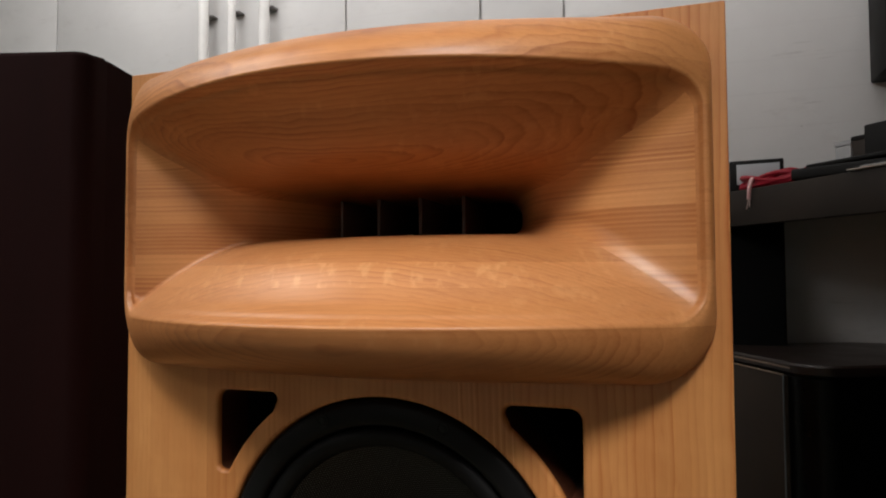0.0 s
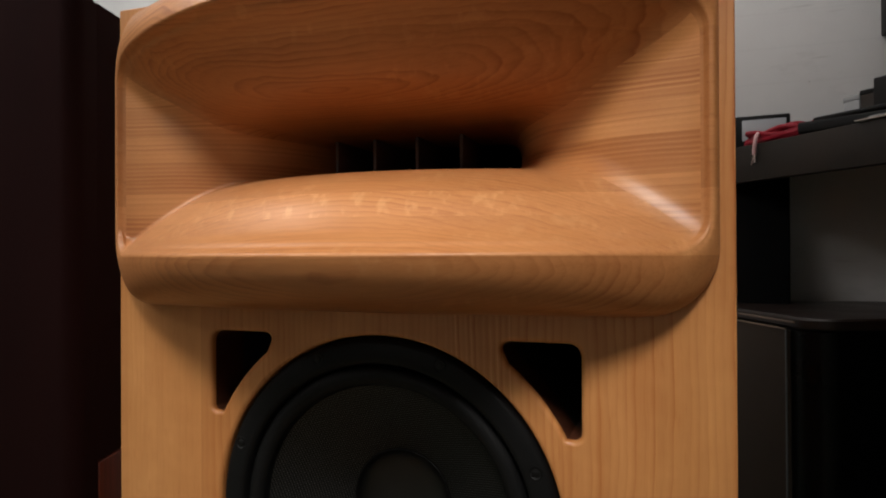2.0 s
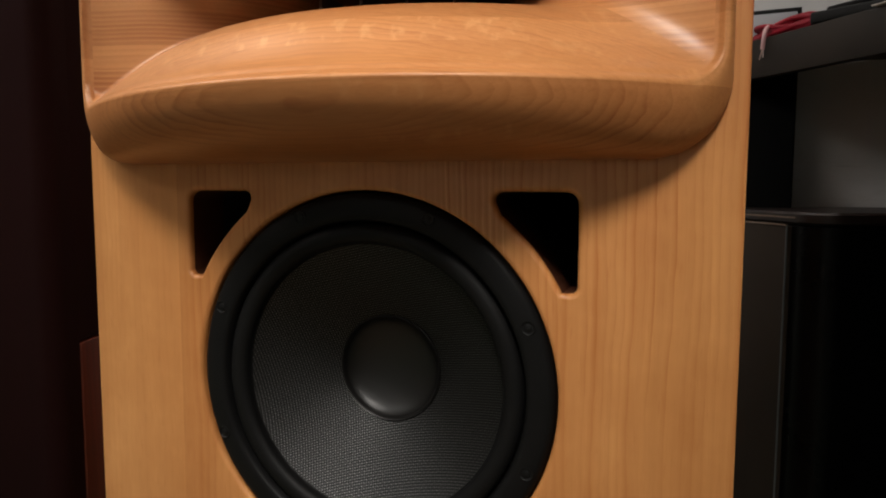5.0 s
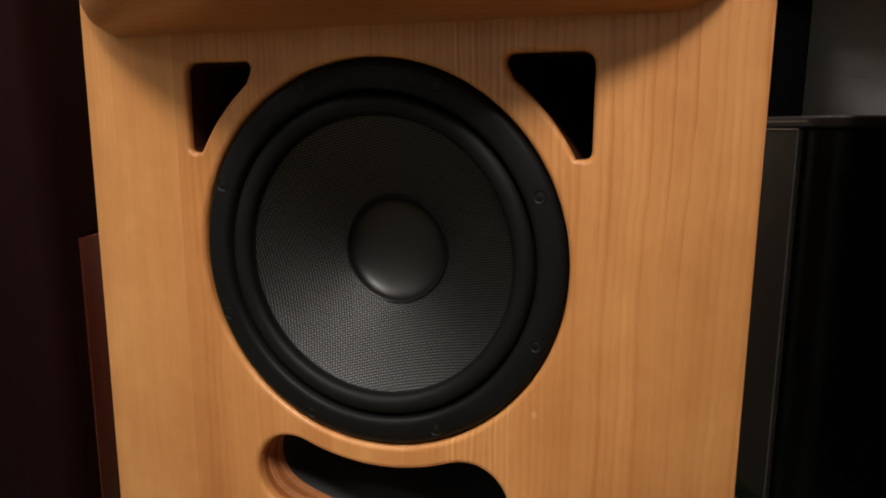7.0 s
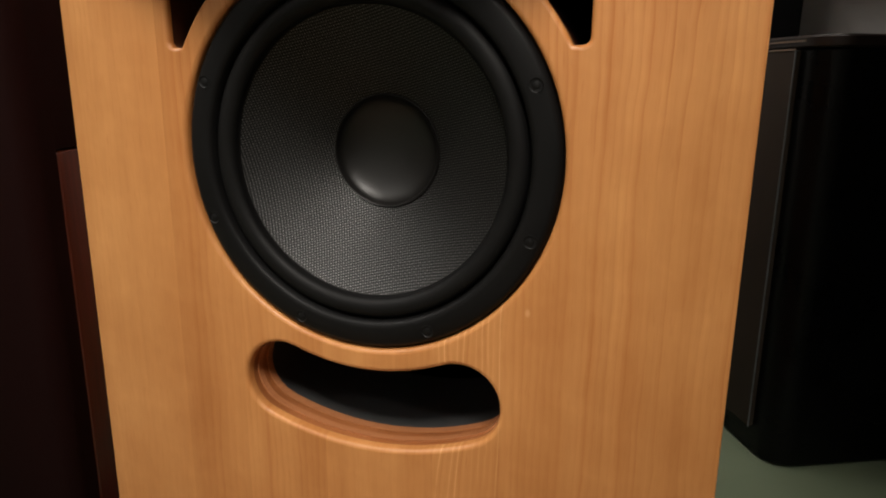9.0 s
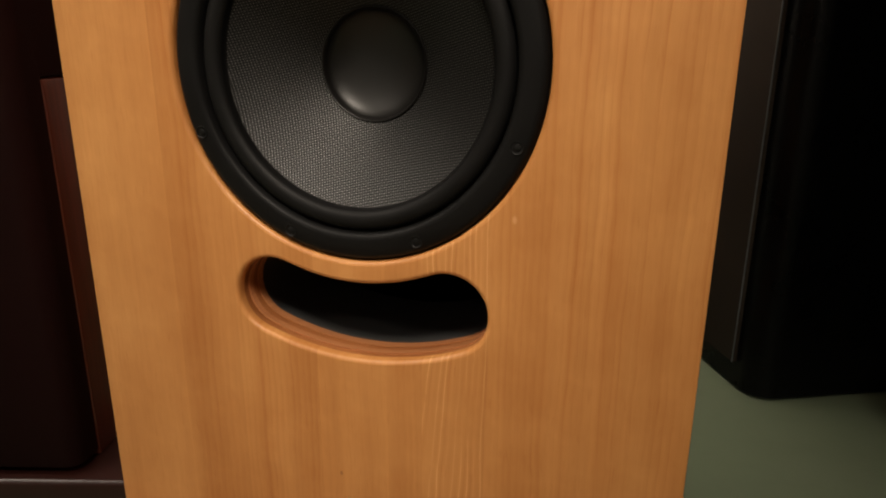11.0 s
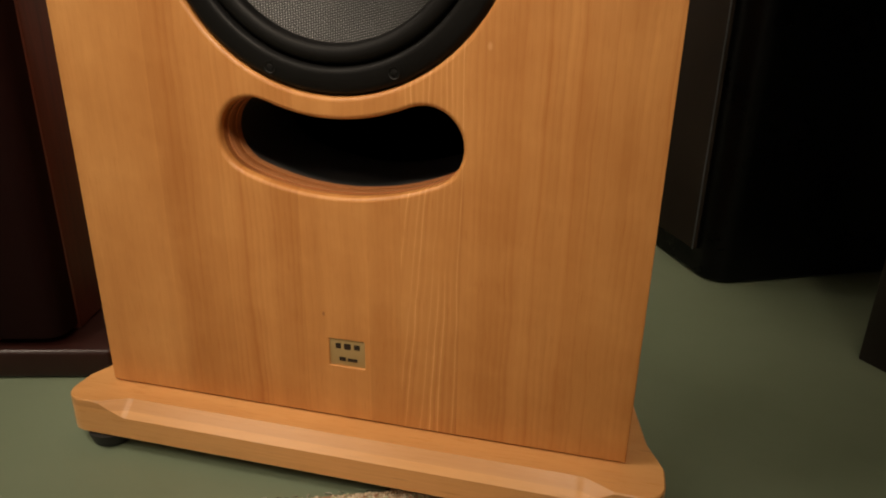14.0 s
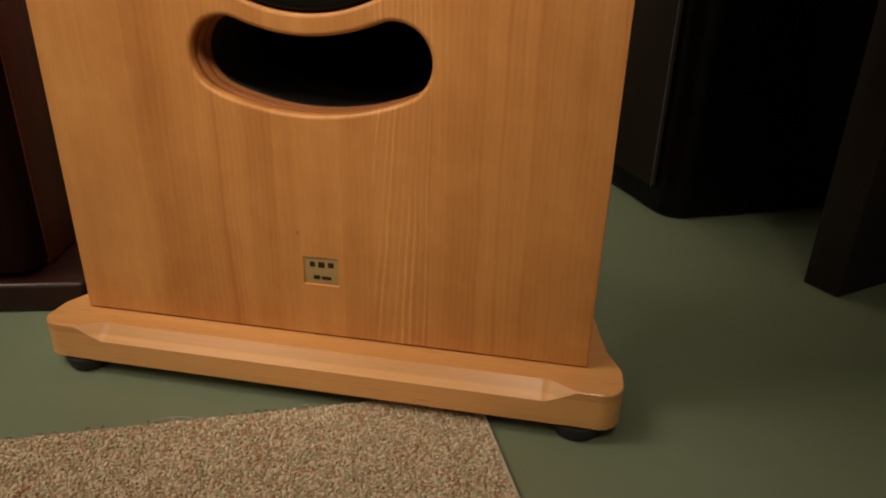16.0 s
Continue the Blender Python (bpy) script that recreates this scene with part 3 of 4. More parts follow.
def slab_with_holes(outline, holes, front, back, edge, hole_edges, hole_backs, bm=None):
    """A board that faces -y, from front to back, with holes through it; all edges rounded over."""
    bm = bm or bmesh.new()

    def ring(points, y):
        return [bm.verts.new((px, y, pz)) for px, pz in points]

    def wall(a, b):
        n = len(a)
        for i in range(n):
            bm.faces.new((a[i], a[(i + 1) % n], b[(i + 1) % n], b[i]))

    def loop_edges(r):
        return [bm.edges.get((r[i], r[(i + 1) % len(r)])) or bm.edges.new((r[i], r[(i + 1) % len(r)])) for i in range(len(r))]

    fills = []
    steps = 5
    for points, sign, e, rear in [(outline, -1, edge, back)] + [(h, 1, e, d) for h, e, d in zip(holes, hole_edges, hole_backs)]:
        rows = []
        for k in range(steps + 1):
            ang = math.pi / 2 * k / steps
            rows.append(ring(grown(points, sign * e * (1 - math.sin(ang))), front + e * (1 - math.cos(ang))))
        rows.append(ring(points, rear))
        for a, b in zip(rows, rows[1:]):
            wall(a, b)
        fills += loop_edges(rows[0])
    bmesh.ops.triangle_fill(bm, use_beauty=True, use_dissolve=False, edges=fills, normal=(0, -1, 0))
    return bm


def tube(points, radius, material, name, parent, label="", resolution=3):
    """A round bar, cable or pipe along points, turned into a mesh."""
    curve = bpy.data.curves.new(name, "CURVE")
    curve.dimensions, curve.bevel_depth, curve.bevel_resolution, curve.resolution_u, curve.use_fill_caps = "3D", radius, resolution, 6, True
    spline = curve.splines.new("BEZIER")
    spline.bezier_points.add(len(points) - 1)
    for b, p in zip(spline.bezier_points, points):
        b.co, b.handle_left_type, b.handle_right_type = p, "AUTO", "AUTO"
    helper = bpy.data.objects.new(name, curve)
    data = bpy.data.meshes.new_from_object(helper)
    bpy.data.objects.remove(helper)
    bpy.data.curves.remove(curve)
    for f in data.polygons:
        f.use_smooth = True
    data.materials.clear()
    data.materials.append(material)
    ob = new(name, data)
    ob.parent = parent
    if label:
        ob["label"] = label
    return ob


# ---- the room ----
WEST, EAST, SOUTH, NORTH, TOP = -3.2, 1.6, -4.6, 1.30, 2.62


def structure(name, bm, material, label, smooth=0.0):
    return tagged(mesh_object(name, bm, material, smooth), label, name.split("_")[0], kind="structure")


structure("floor", box((EAST - WEST + 0.4, NORTH - SOUTH + 0.4, 0.1), ((EAST + WEST) / 2, (NORTH + SOUTH) / 2, -0.05)), green_lino, "worn green linoleum floor with faint clouding")
structure("ceiling", box((EAST - WEST + 0.4, NORTH - SOUTH + 0.4, 0.1), ((EAST + WEST) / 2, (NORTH + SOUTH) / 2, TOP + 0.05)), ceiling_paint, "plain white painted ceiling")
# unseen side walls that close the room, kept dark to cut bounced light
structure("wall_west", box((0.12, NORTH - SOUTH, TOP), (WEST - 0.06, (NORTH + SOUTH) / 2, TOP / 2)), dim_paint, "unseen brownish grey wall, dark to cut bounced light")
structure("wall_east", box((0.12, NORTH - SOUTH, TOP), (EAST + 0.06, (NORTH + SOUTH) / 2, TOP / 2)), dim_paint, "unseen brownish grey wall, dark to cut bounced light")
# unseen wall, pale so that it reflects soft light onto the loudspeaker
structure("wall_south", box((EAST - WEST + 0.24, 0.12, TOP), ((EAST + WEST) / 2, SOUTH - 0.06, TOP / 2)), wall_paint, "unseen pale grey wall that bounces fill light")
north = structure("wall_north", box((EAST - WEST + 0.24, 0.12, TOP), ((EAST + WEST) / 2, NORTH + 0.072, TOP / 2)), joint_grey, "pale grey painted panel wall with narrow joints")
JOINTS = (WEST, -1.96, -0.708, -0.249, 0.006, 1.05, EAST)
for x0, x1 in zip(JOINTS, JOINTS[1:]):
    part("panel", box((x1 - x0 - 0.007, 0.012, TOP), ((x0 + x1) / 2, NORTH + 0.006, TOP / 2), 0.002), wall_paint, north)


def wall_pipe(x, radius):
    ob = thing("wall_pipe", "white painted vertical pipe on the pale wall", "pipe", (x, NORTH - 0.045, 0), group="pipes on the wall")
    tube([(0, 0, 0.0), (0, 0, 1.3), (0, 0, TOP)], radius, pipe_paint, "pipe", ob)
    for z in (0.6, 1.925, 2.4):
        part("pipe_clip", box((2 * radius + 0.010, 0.030, 0.008), (0.003, 0.029, z), 0.002), clip_grey, ob, "dull dark grey clip")
    return ob


for x, radius in ((-1.236, 0.018), (-1.120, 0.013), (-0.990, 0.017)):
    wall_pipe(x, radius)


# ---- the pine loudspeaker ----
speaker = thing("loudspeaker", "tall honey-coloured pine loudspeaker with a wooden horn and black woofer", "loudspeaker")
LEFT, RIGHT, FOOT, HEAD, DEEP_BACK = -0.343, 0.352, 0.0758, 1.265, 0.46
WX, WZ = 0.0012, 0.6803


def tri_port(side):
    """A three-cornered vent beside the woofer; its long edge follows the woofer's rim."""
    curve = arc_pts(0, 0, 0.222, 60.8 - 9.5, 60.8 - 33.2, 14)
    pts = [(0.211, 0.196)] + [(0.128, 0.196)] + [(x, z) for x, z in curve if 0.128 < x < 0.2105] + [(0.211, 0.103)]
    pts = rounded(pts, [0.012, 0.010] + [0] * (len(pts) - 3) + [0.009], 6)
    pts = [(WX + side * x + (0.0025 if side > 0 else 0.001), WZ + z + 0.0008) for x, z in pts]
    area = sum(a[0] * b[1] - b[0] * a[1] for a, b in zip(pts, pts[1:] + pts[:1]))
    return pts if area > 0 else pts[::-1]


def smile_port():
    """A bent slot below the woofer, about the woofer's own middle."""
    r, w, half, far = 0.266, 0.044, 21.6, 22.5
    low = arc_pts(0, 0, r + w, -90 - half, -90 + far, 28)
    up = arc_pts(0, 0, r - w, -90 + far, -90 - half, 28)
    ca, cb = radians(-90 + far), radians(-90 - half)
    end_a = arc_pts(r * math.cos(ca), r * math.sin(ca), w, -90 + far, 90 + far, 14)
    end_b = arc_pts(r * math.cos(cb), r * math.sin(cb), w, 90 - half, 270 - half, 14)
    return [(WX + x, WZ + z) for x, z in tidy(low + end_a + up + end_b)]


def circle_pts(cx, cz, r, n=96):
    return [(cx + r * math.cos(2 * math.pi * i / n), cz + r * math.sin(2 * math.pi * i / n)) for i in range(n)]


tri_l, tri_r, smile = tri_port(-1), tri_port(1), smile_port()
CUT = 0.1978
MZ = 1.083
mouth_cut = rounded([(-0.30, MZ - 0.13), (0.30, MZ - 0.13), (0.30, MZ + 0.13), (-0.30, MZ + 0.13)], 0.05)
PX, PZ = 0.0065, 0.169
pocket = rounded([(PX - 0.0235, PZ - 0.019), (PX + 0.0235, PZ - 0.019), (PX + 0.0235, PZ + 0.019), (PX - 0.0235, PZ + 0.019)], 0.0015, 3)
front_outline = rounded([(LEFT, FOOT), (RIGHT, FOOT), (RIGHT, HEAD), (LEFT, HEAD)], 0.002, 2)
part("front_panel", slab_with_holes(front_outline, [tri_l, tri_r, smile, circle_pts(WX, WZ, CUT), mouth_cut, pocket], 0.0, 0.028, 0.0013, (0.005, 0.005, 0.005, 0.005, 0.005, 0.0012), (0.008, 0.008, 0.012, 0.028, 0.028, 0.028)), pine_front, speaker, "glued pine front board with upright grain", 30, True)
W = RIGHT - LEFT
MIDX = (LEFT + RIGHT) / 2
for name, size, at in (("side_panel", (0.028, DEEP_BACK - 0.0285, HEAD - FOOT - 0.001), (LEFT + 0.0145, (DEEP_BACK + 0.0285) / 2, (HEAD + FOOT) / 2)),
                       ("side_panel", (0.028, DEEP_BACK - 0.0285, HEAD - FOOT - 0.001), (RIGHT - 0.0145, (DEEP_BACK + 0.0285) / 2, (HEAD + FOOT) / 2)),
                       ("top_panel", (W - 0.058, DEEP_BACK - 0.03, 0.028), (MIDX, (DEEP_BACK + 0.0285) / 2, HEAD - 0.0145)),
                       ("bottom_panel", (W - 0.058, DEEP_BACK - 0.03, 0.028), (MIDX, (DEEP_BACK + 0.0285) / 2, FOOT + 0.0145)),
                       ("back_panel", (W - 0.058, 0.02, HEAD - FOOT - 0.06), (MIDX, DEEP_BACK - 0.012, (HEAD + FOOT) / 2))):
    part(name, box(size, at, 0.003), pine_case, speaker)


def duct(points, y0, y1, name, material, grow, label=""):
    """The lining of a vent behind the front board."""
    rows = [grown(points, grow), grown(points, grow), grown(points, grow + 0.008), grown(points, grow + 0.008), grown(points, grow)]
    ys = (y0, y1, y1, y0, y0)
    return part(name, loft([[(px, y, pz) for px, pz in row] for row, y in zip(rows, ys)]), material, speaker, label, 30)


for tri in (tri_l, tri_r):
    duct(tri, 0.0084, 0.062, "vent_lining", pine_vent_shade, 0.0012, "reddish pine lining of a three-cornered vent, shade in its dark colour")
    duct(tri, 0.0625, 0.20, "vent_sleeve", port_black, 0.003, "black inner sleeve of a vent")
for y0, y1, grow, wood in ((0.0124, 0.0215, 0.0008, pine_port), (0.0219, 0.0300, -0.0006, pine_ply), (0.0322, 0.0410, 0.0010, pine_port), (0.0414, 0.0520, 0.0002, pine_ply)):
    duct(smile, y0, y1, "slot_ply", wood, grow, "glued layer of reddish pine round the bent slot")
duct(smile, 0.0525, 0.20, "slot_sleeve", port_black, 0.004, "black inner sleeve of the bent slot")
for name, pts in (("vent_back", tri_l), ("vent_back", tri_r), ("slot_back", smile)):
    bm = bmesh.new()
    bm.faces.new([bm.verts.new((px, 0.201, pz)) for px, pz in grown(pts, 0.01)])
    bmesh.ops.solidify(bm, geom=bm.faces[:], thickness=0.004)
    part(name, bm, port_black, speaker)

# the woofer
woofer = part("woofer", lathe([(0.1960, 0.03), (0.1960, 0.0085), (0.1950, 0.0045), (0.1925, 0.0015), (0.189, 0.000), (0.1745, -0.0012), (0.1705, -0.0004), (0.1680, 0.0020),
                               (0.1665, 0.008), (0.1655, 0.014), (0.1655, 0.03)], (WX, 0, WZ)), frame_black, speaker, "black cast woofer frame with eight screws", 50)
roll = [(0.1654, 0.0145)] + [(0.1545 + 0.0106 * math.cos(radians(a)), 0.0120 - 0.0108 * math.sin(radians(a)) ** 0.8) for a in range(0, 181, 9)] + [(0.1436, 0.0135), (0.1426, 0.0150)]
part("surround", lathe(roll, (WX, 0, WZ)), rubber_black, woofer, "black rubber roll", 60)
cone = [(0.1452, 0.0135)] + [(0.0580 + (0.1452 - 0.0580) * (1 - t), 0.0135 + 0.0560 * (t ** 0.92)) for t in [k / 10 for k in range(1, 11)]]
part("cone", lathe(cone, (WX, 0, WZ)), cone_weave, woofer, "black woven cone with pale thread dots", 60)
cap = [(0.0600, 0.0672), (0.0590, 0.0660), (0.0575, 0.0672)] + [(0.0570 * math.cos(radians(a)), 0.0685 + 0.019 * math.sin(radians(a))) for a in range(4, 90, 7)]
part("dust_cap", lathe(cap, (WX, 0, WZ), closed_centre=True), cap_black, woofer, "smooth black dished cap", 60)
for k in range(8):
    a = radians(22.5 + 45 * k)
    px, pz = WX + 0.1835 * math.cos(a), WZ + 0.1835 * math.sin(a)
    screw = lathe([(0.0068, -0.0006), (0.0064, -0.0014), (0.0058, -0.0012), (0.0054, -0.0007), (0.0036, -0.0006), (0.0032, -0.0012), (0.0016, -0.0016)], (px, 0, pz), 24, True)
    part("screw", screw, screw_black, woofer)


# the horn
def rr_ring(a, b, up, r, y0, bulge, n_arc=10, n_a=44, n_b=14):
    """A rounded rectangle of half width a, reaching b below and up above the middle, bent forward in the middle by bulge."""
    r = min(r, a * 0.98, b * 0.98)
    low = r * (1 + 0.15 * min(1.0, max(0.0, (b - 0.125) / 0.04)))
    crisp = low * (1 - 0.8 * min(1.0, max(0.0, (0.112 - b) / 0.01)))
    pts = []
    for sx, sz, a0 in ((1, -1, -90), (1, 1, 0), (-1, 1, 90), (-1, -1, 180)):
        k = r if sz > 0 else low if sx > 0 else crisp
        cx, cz = sx * (a - k), sz * (b - k)
        pts += [(cx + k * math.cos(radians(a0 + 90 * i / n_arc)), cz + k * math.sin(radians(a0 + 90 * i / n_arc))) for i in range(n_arc + 1)]
        p, q, count = {(1, -1): ((a, -b + low), (a, b - r), n_b), (1, 1): ((a - r, b), (-a + r, b), n_a),
                       (-1, 1): ((-a, b - r), (-a, -b + crisp), n_b), (-1, -1): ((-a + crisp, -b), (a - low, -b), n_a)}[(sx, sz)]
        pts += [(p[0] + (q[0] - p[0]) * i / count, p[1] + (q[1] - p[1]) * i / count) for i in range(1, count)]
    return [(HX + x, y0 - bulge * max(0.0, 1 - (x / a) ** 2), MZ + (z * up / b if z > 0 else z)) for x, z in pts]


HX = -0.001
# half width, reach below, reach above, corner, depth at the ends, bulge of the middle
STATIONS = [(0.3395, 0.1770, 0.1725, 0.056, 0.000, 0.000), (0.3395, 0.1765, 0.1710, 0.056, -0.003, 0.030), (0.3392, 0.1735, 0.1665, 0.056, -0.005, 0.066),
            (0.3387, 0.1665, 0.1590, 0.055, -0.007, 0.097), (0.3378, 0.1550, 0.1465, 0.053, -0.010, 0.118), (0.3364, 0.1405, 0.1340, 0.047, -0.013, 0.1315),
            (0.3345, 0.1285, 0.1225, 0.040, -0.0148, 0.1372), (0.3327, 0.1222, 0.1163, 0.0340, -0.0152, 0.1392), (0.3316, 0.1190, 0.1133, 0.0328, -0.0154, 0.1399), (0.3300, 0.1162, 0.1106, 0.0315, -0.0144, 0.1381),
            (0.3270, 0.1120, 0.1066, 0.0285, -0.0112, 0.1318), (0.3235, 0.1072, 0.1020, 0.026, -0.0095, 0.1285), (0.312, 0.0990, 0.0930, 0.027, -0.0055, 0.1180), (0.29, 0.0835, 0.080, 0.028, -0.002, 0.107), (0.262, 0.066, 0.066, 0.028, 0.004, 0.099),
            (0.235, 0.050, 0.050, 0.027, 0.014, 0.088), (0.208, 0.0375, 0.0375, 0.026, 0.030, 0.070), (0.178, 0.030, 0.030, 0.024, 0.052, 0.046), (0.148, 0.0265, 0.0265, 0.022, 0.095, 0.022),
            (0.128, 0.0250, 0.025, 0.02, 0.150, 0.006), (0.112, 0.0245, 0.0245, 0.02, 0.215, 0.0), (0.098, 0.024, 0.024, 0.02, 0.30, 0.0)]


INNER = 11


def smooth_rows(rows, per=3):
    """A Catmull-Rom curve through rows of numbers."""
    out = []
    n = len(rows)
    for i in range(n - 1):
        p0, p1, p2, p3 = (np.array(rows[max(0, min(n - 1, i + k))]) for k in (-1, 0, 1, 2))
        for k in range(per):
            t = k / per
            out.append(0.5 * (2 * p1 + (p2 - p0) * t + (2 * p0 - 5 * p1 + 4 * p2 - p3) * t * t + (3 * p1 - p0 - 3 * p2 + p3) * t ** 3))
    out.append(np.array(rows[-1]))
    return out


horn_rings = [rr_ring(*row) for row in smooth_rows(STATIONS)]
NECK = len(horn_rings) - 4
HORN_N = len(horn_rings[0])
WITHIN = 3 * INNER


def horn_skin(side):
    """The carved lips, or one staved side wall inside the mouth (side 1 or -1)."""
    bm = bmesh.new()
    first, last = {0: (0, HORN_N), 1: (5, 29), -1: (83, 107)}[side]
    for k in range(NECK):
        for i in range(first, last):
            walled = k >= WITHIN and (5 <= i < 29 or 83 <= i < 107)
            if walled == bool(side):
                j = (i + 1) % HORN_N
                bm.faces.new([bm.verts.new(p) for p in (horn_rings[k][i], horn_rings[k][j], horn_rings[k + 1][j], horn_rings[k + 1][i])])
    bmesh.ops.remove_doubles(bm, verts=bm.verts[:], dist=1e-6)
    return bm


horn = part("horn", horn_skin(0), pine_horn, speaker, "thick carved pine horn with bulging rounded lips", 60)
for side in (1, -1):
    part("side_wall", horn_skin(side), pine_stave, horn, "side wall of the horn glued up from flat pine staves", 60)
# the neck's dark colour holds the shade of the horn's depth
part("neck", loft(horn_rings[NECK:]), neck_shade, horn, "neck of the horn, coloured dark for the shade inside", 60)
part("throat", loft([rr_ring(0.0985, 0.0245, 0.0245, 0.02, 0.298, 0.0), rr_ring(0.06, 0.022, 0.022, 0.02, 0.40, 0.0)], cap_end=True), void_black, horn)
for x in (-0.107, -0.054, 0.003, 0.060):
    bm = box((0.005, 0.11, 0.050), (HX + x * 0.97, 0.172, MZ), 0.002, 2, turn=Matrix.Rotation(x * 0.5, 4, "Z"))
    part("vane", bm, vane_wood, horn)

# the nameplate, let into the front board
plate = part("nameplate", box((0.0472, 0.0022, 0.0382), (PX, 0.0036, PZ), 0.0004), brass_plate, speaker, "small brass nameplate with dark marks, let into the wood")


def mark(x, z, w, h):
    part("mark", box((w, 0.0006, h), (PX + x, 0.0024, PZ + z)), plate_ink, plate)


for x, z, w, h in ((-0.0120, 0.0086, 0.0070, 0.0072), (0.0000, 0.0086, 0.0090, 0.0080), (0.0125, 0.0088, 0.0075, 0.0070), (-0.0068, -0.0095, 0.0085, 0.0056), (0.0062, -0.0099, 0.0130, 0.0044)):
    mark(x, z, w, h)


# the plinth, with stopped chamfers scooped out at their ends
def plinth_mesh():
    bm = bmesh.new()
    x0, x1, y0, y1 = -0.386, 0.3965, -0.053, DEEP_BACK + 0.03
    z0, z1, drop, run = 0.0195, 0.0735, 0.0190, 0.0190
    wx = 0.0370
    base = rounded([(x0, y0), (x1, y0), (x1, 0.004), (x1 - 0.5 * wx, 0.048), (x1 - wx, 0.150), (x1 - wx, y1), (x0 + wx, y1), (x0 + wx, 0.150), (x0 + 0.5 * wx, 0.048), (x0, 0.004)],
                   [0.034, 0.034, 0.02, 0.05, 0.09, 0.02, 0.02, 0.09, 0.05, 0.02], 12)
    dense = []
    for p, q in zip(base, base[1:] + base[:1]):
        n = max(1, int(math.dist(p, q) / 0.006))
        dense += [(p[0] + (q[0] - p[0]) * k / n, p[1] + (q[1] - p[1]) * k / n) for k in range(n)]
    inward = grown(dense, -1.0)

    def amount(p):
        if p[1] > y0 + 0.002:
            return 0.0
        t = min(1.0, max(0.0, (min(p[0] - x0, x1 - p[0]) - 0.057) / 0.036))
        return t ** 0.85

    rings = [[], [], [], [], []]
    for p, q in zip(dense, inward):
        d = Vector((q[0] - p[0], q[1] - p[1])).normalized()
        a = amount(p)
        e = 0.0016

        def at(off, z):
            return (p[0] + d.x * off, p[1] + d.y * off, z)
        rings[0].append(at(0.004, z0))
        rings[1].append(at(0.0, z0 + 0.004))
        rings[2].append(at(0.0, z1 - e - a * (drop - e)))
        rings[3].append(at(e + a * (run - e), z1))
        rings[4].append(at(e + a * (run - e) + 0.004, z1))
    loft(rings[:5], cap_start=True, cap_end=True, bm=bm)
    return bm


# unseen support, added in black so the joint stays a dark shadow line
part("spacer", box((0.67, 0.42, 0.0026), (0.0045, 0.224, 0.0748)), void_black, speaker, "thin black spacer added behind the shadow gap")
part("plinth", plinth_mesh(), pine_plinth, speaker, "thick pine plinth with stopped chamfers", 25)
for px, py in ((-0.335, -0.026), (0.345, -0.026), (-0.335, 0.43), (0.345, 0.43)):
    foot = loft([[(px + r * math.cos(2 * math.pi * i / 32), py + r * math.sin(2 * math.pi * i / 32), z) for i in range(32)] for r, z in
                 ((0.024, 0.0), (0.0275, 0.002), (0.030, 0.010), (0.032, 0.016), (0.032, 0.0200))], cap_start=True, cap_end=True)
    part("foot", foot, foot_black, speaker, "round black rubber foot", 40)


# ---- the dark speaker with a cloth grille ----
cloth_speaker = thing("floor_speaker", "tall mahogany floor speaker with a dark brown cloth grille", "loudspeaker", (-0.515, 0.092, 0), 16.0)


def grille_box():
    x0, x1, y0, y1, z0, z1 = -0.62, 0.0, 0.0, 0.055, 0.062, 1.349
    outline = rounded([(x0, y0), (x1, y0), (x1, y1), (x0, y1)], [0.03, 0.03, 0.0, 0.0], 10)
    rows = []
    for inset, z in ((0.004, z0), (0.0, z0 + 0.004), (0.0, z1 - 0.01), (0.003, z1 - 0.003), (0.010, z1)):
        rows.append([(x, y, z) for x, y in grown(outline, -inset)])
    return loft(rows, cap_start=True, cap_end=True)


part("grille", grille_box(), cloth, cloth_speaker, "dark brown cloth grille with rounded edges", 45)
part("upper_case", box((0.62, 0.56, 0.694), (-0.31, 0.3352, 1.0015), 0.001), cloth, cloth_speaker, "dark upper case behind the cloth")
part("lower_case", box((0.626, 0.62, 0.60), (-0.31, 0.366, 0.3515), 0.004), red_wood, cloth_speaker, "red-brown mahogany lower case")
part("plinth", box((0.74, 0.45, 0.050), (-0.29, 0.210, 0.0255), 0.008, 3), dark_wood, cloth_speaker, "polished mahogany plinth")


# ---- the black speaker ----
def corner_block(size_u, size_v, z0, z1, radius, inset=0.0):
    """A block whose near corner is the origin, with a well rounded upright edge there."""
    pts = rounded([(0, 0), (size_v, 0), (size_v, size_u), (0, size_u)], [radius, 0.03, 0.01, 0.01], 10)
    rows = [[(x, y, z) for x, y in grown(pts, -k)] for k, z in ((inset + 0.004, z0), (inset, z0 + 0.004), (inset, z1 - 0.004), (inset + 0.004, z1))]
    return loft(rows, cap_start=True, cap_end=True)


black_speaker = thing("floor_speaker", "glossy black floor speaker with a dark grey front panel", "loudspeaker", (0.540, 0.752, 0), 25.5)
part("case", corner_block(0.42, 0.46, 0.004, 0.815, 0.055), gloss_black, black_speaker, "glossy black case with rounded edges", 40)
part("front_panel", box((0.012, 0.30, 0.752), (-0.005, 0.222, 0.4360), 0.003), grey_panel, black_speaker, "dark grey cloth front panel")
part("edge_strip", box((0.002, 0.0030, 0.752), (-0.0115, 0.0715, 0.436)), strip_grey, black_speaker, "thin bluish grey edge strip")
part("edge_strip", box((0.003, 0.300, 0.0030), (-0.0115, 0.222, 0.8135)), strip_tan, black_speaker, "thin tan edge strip")
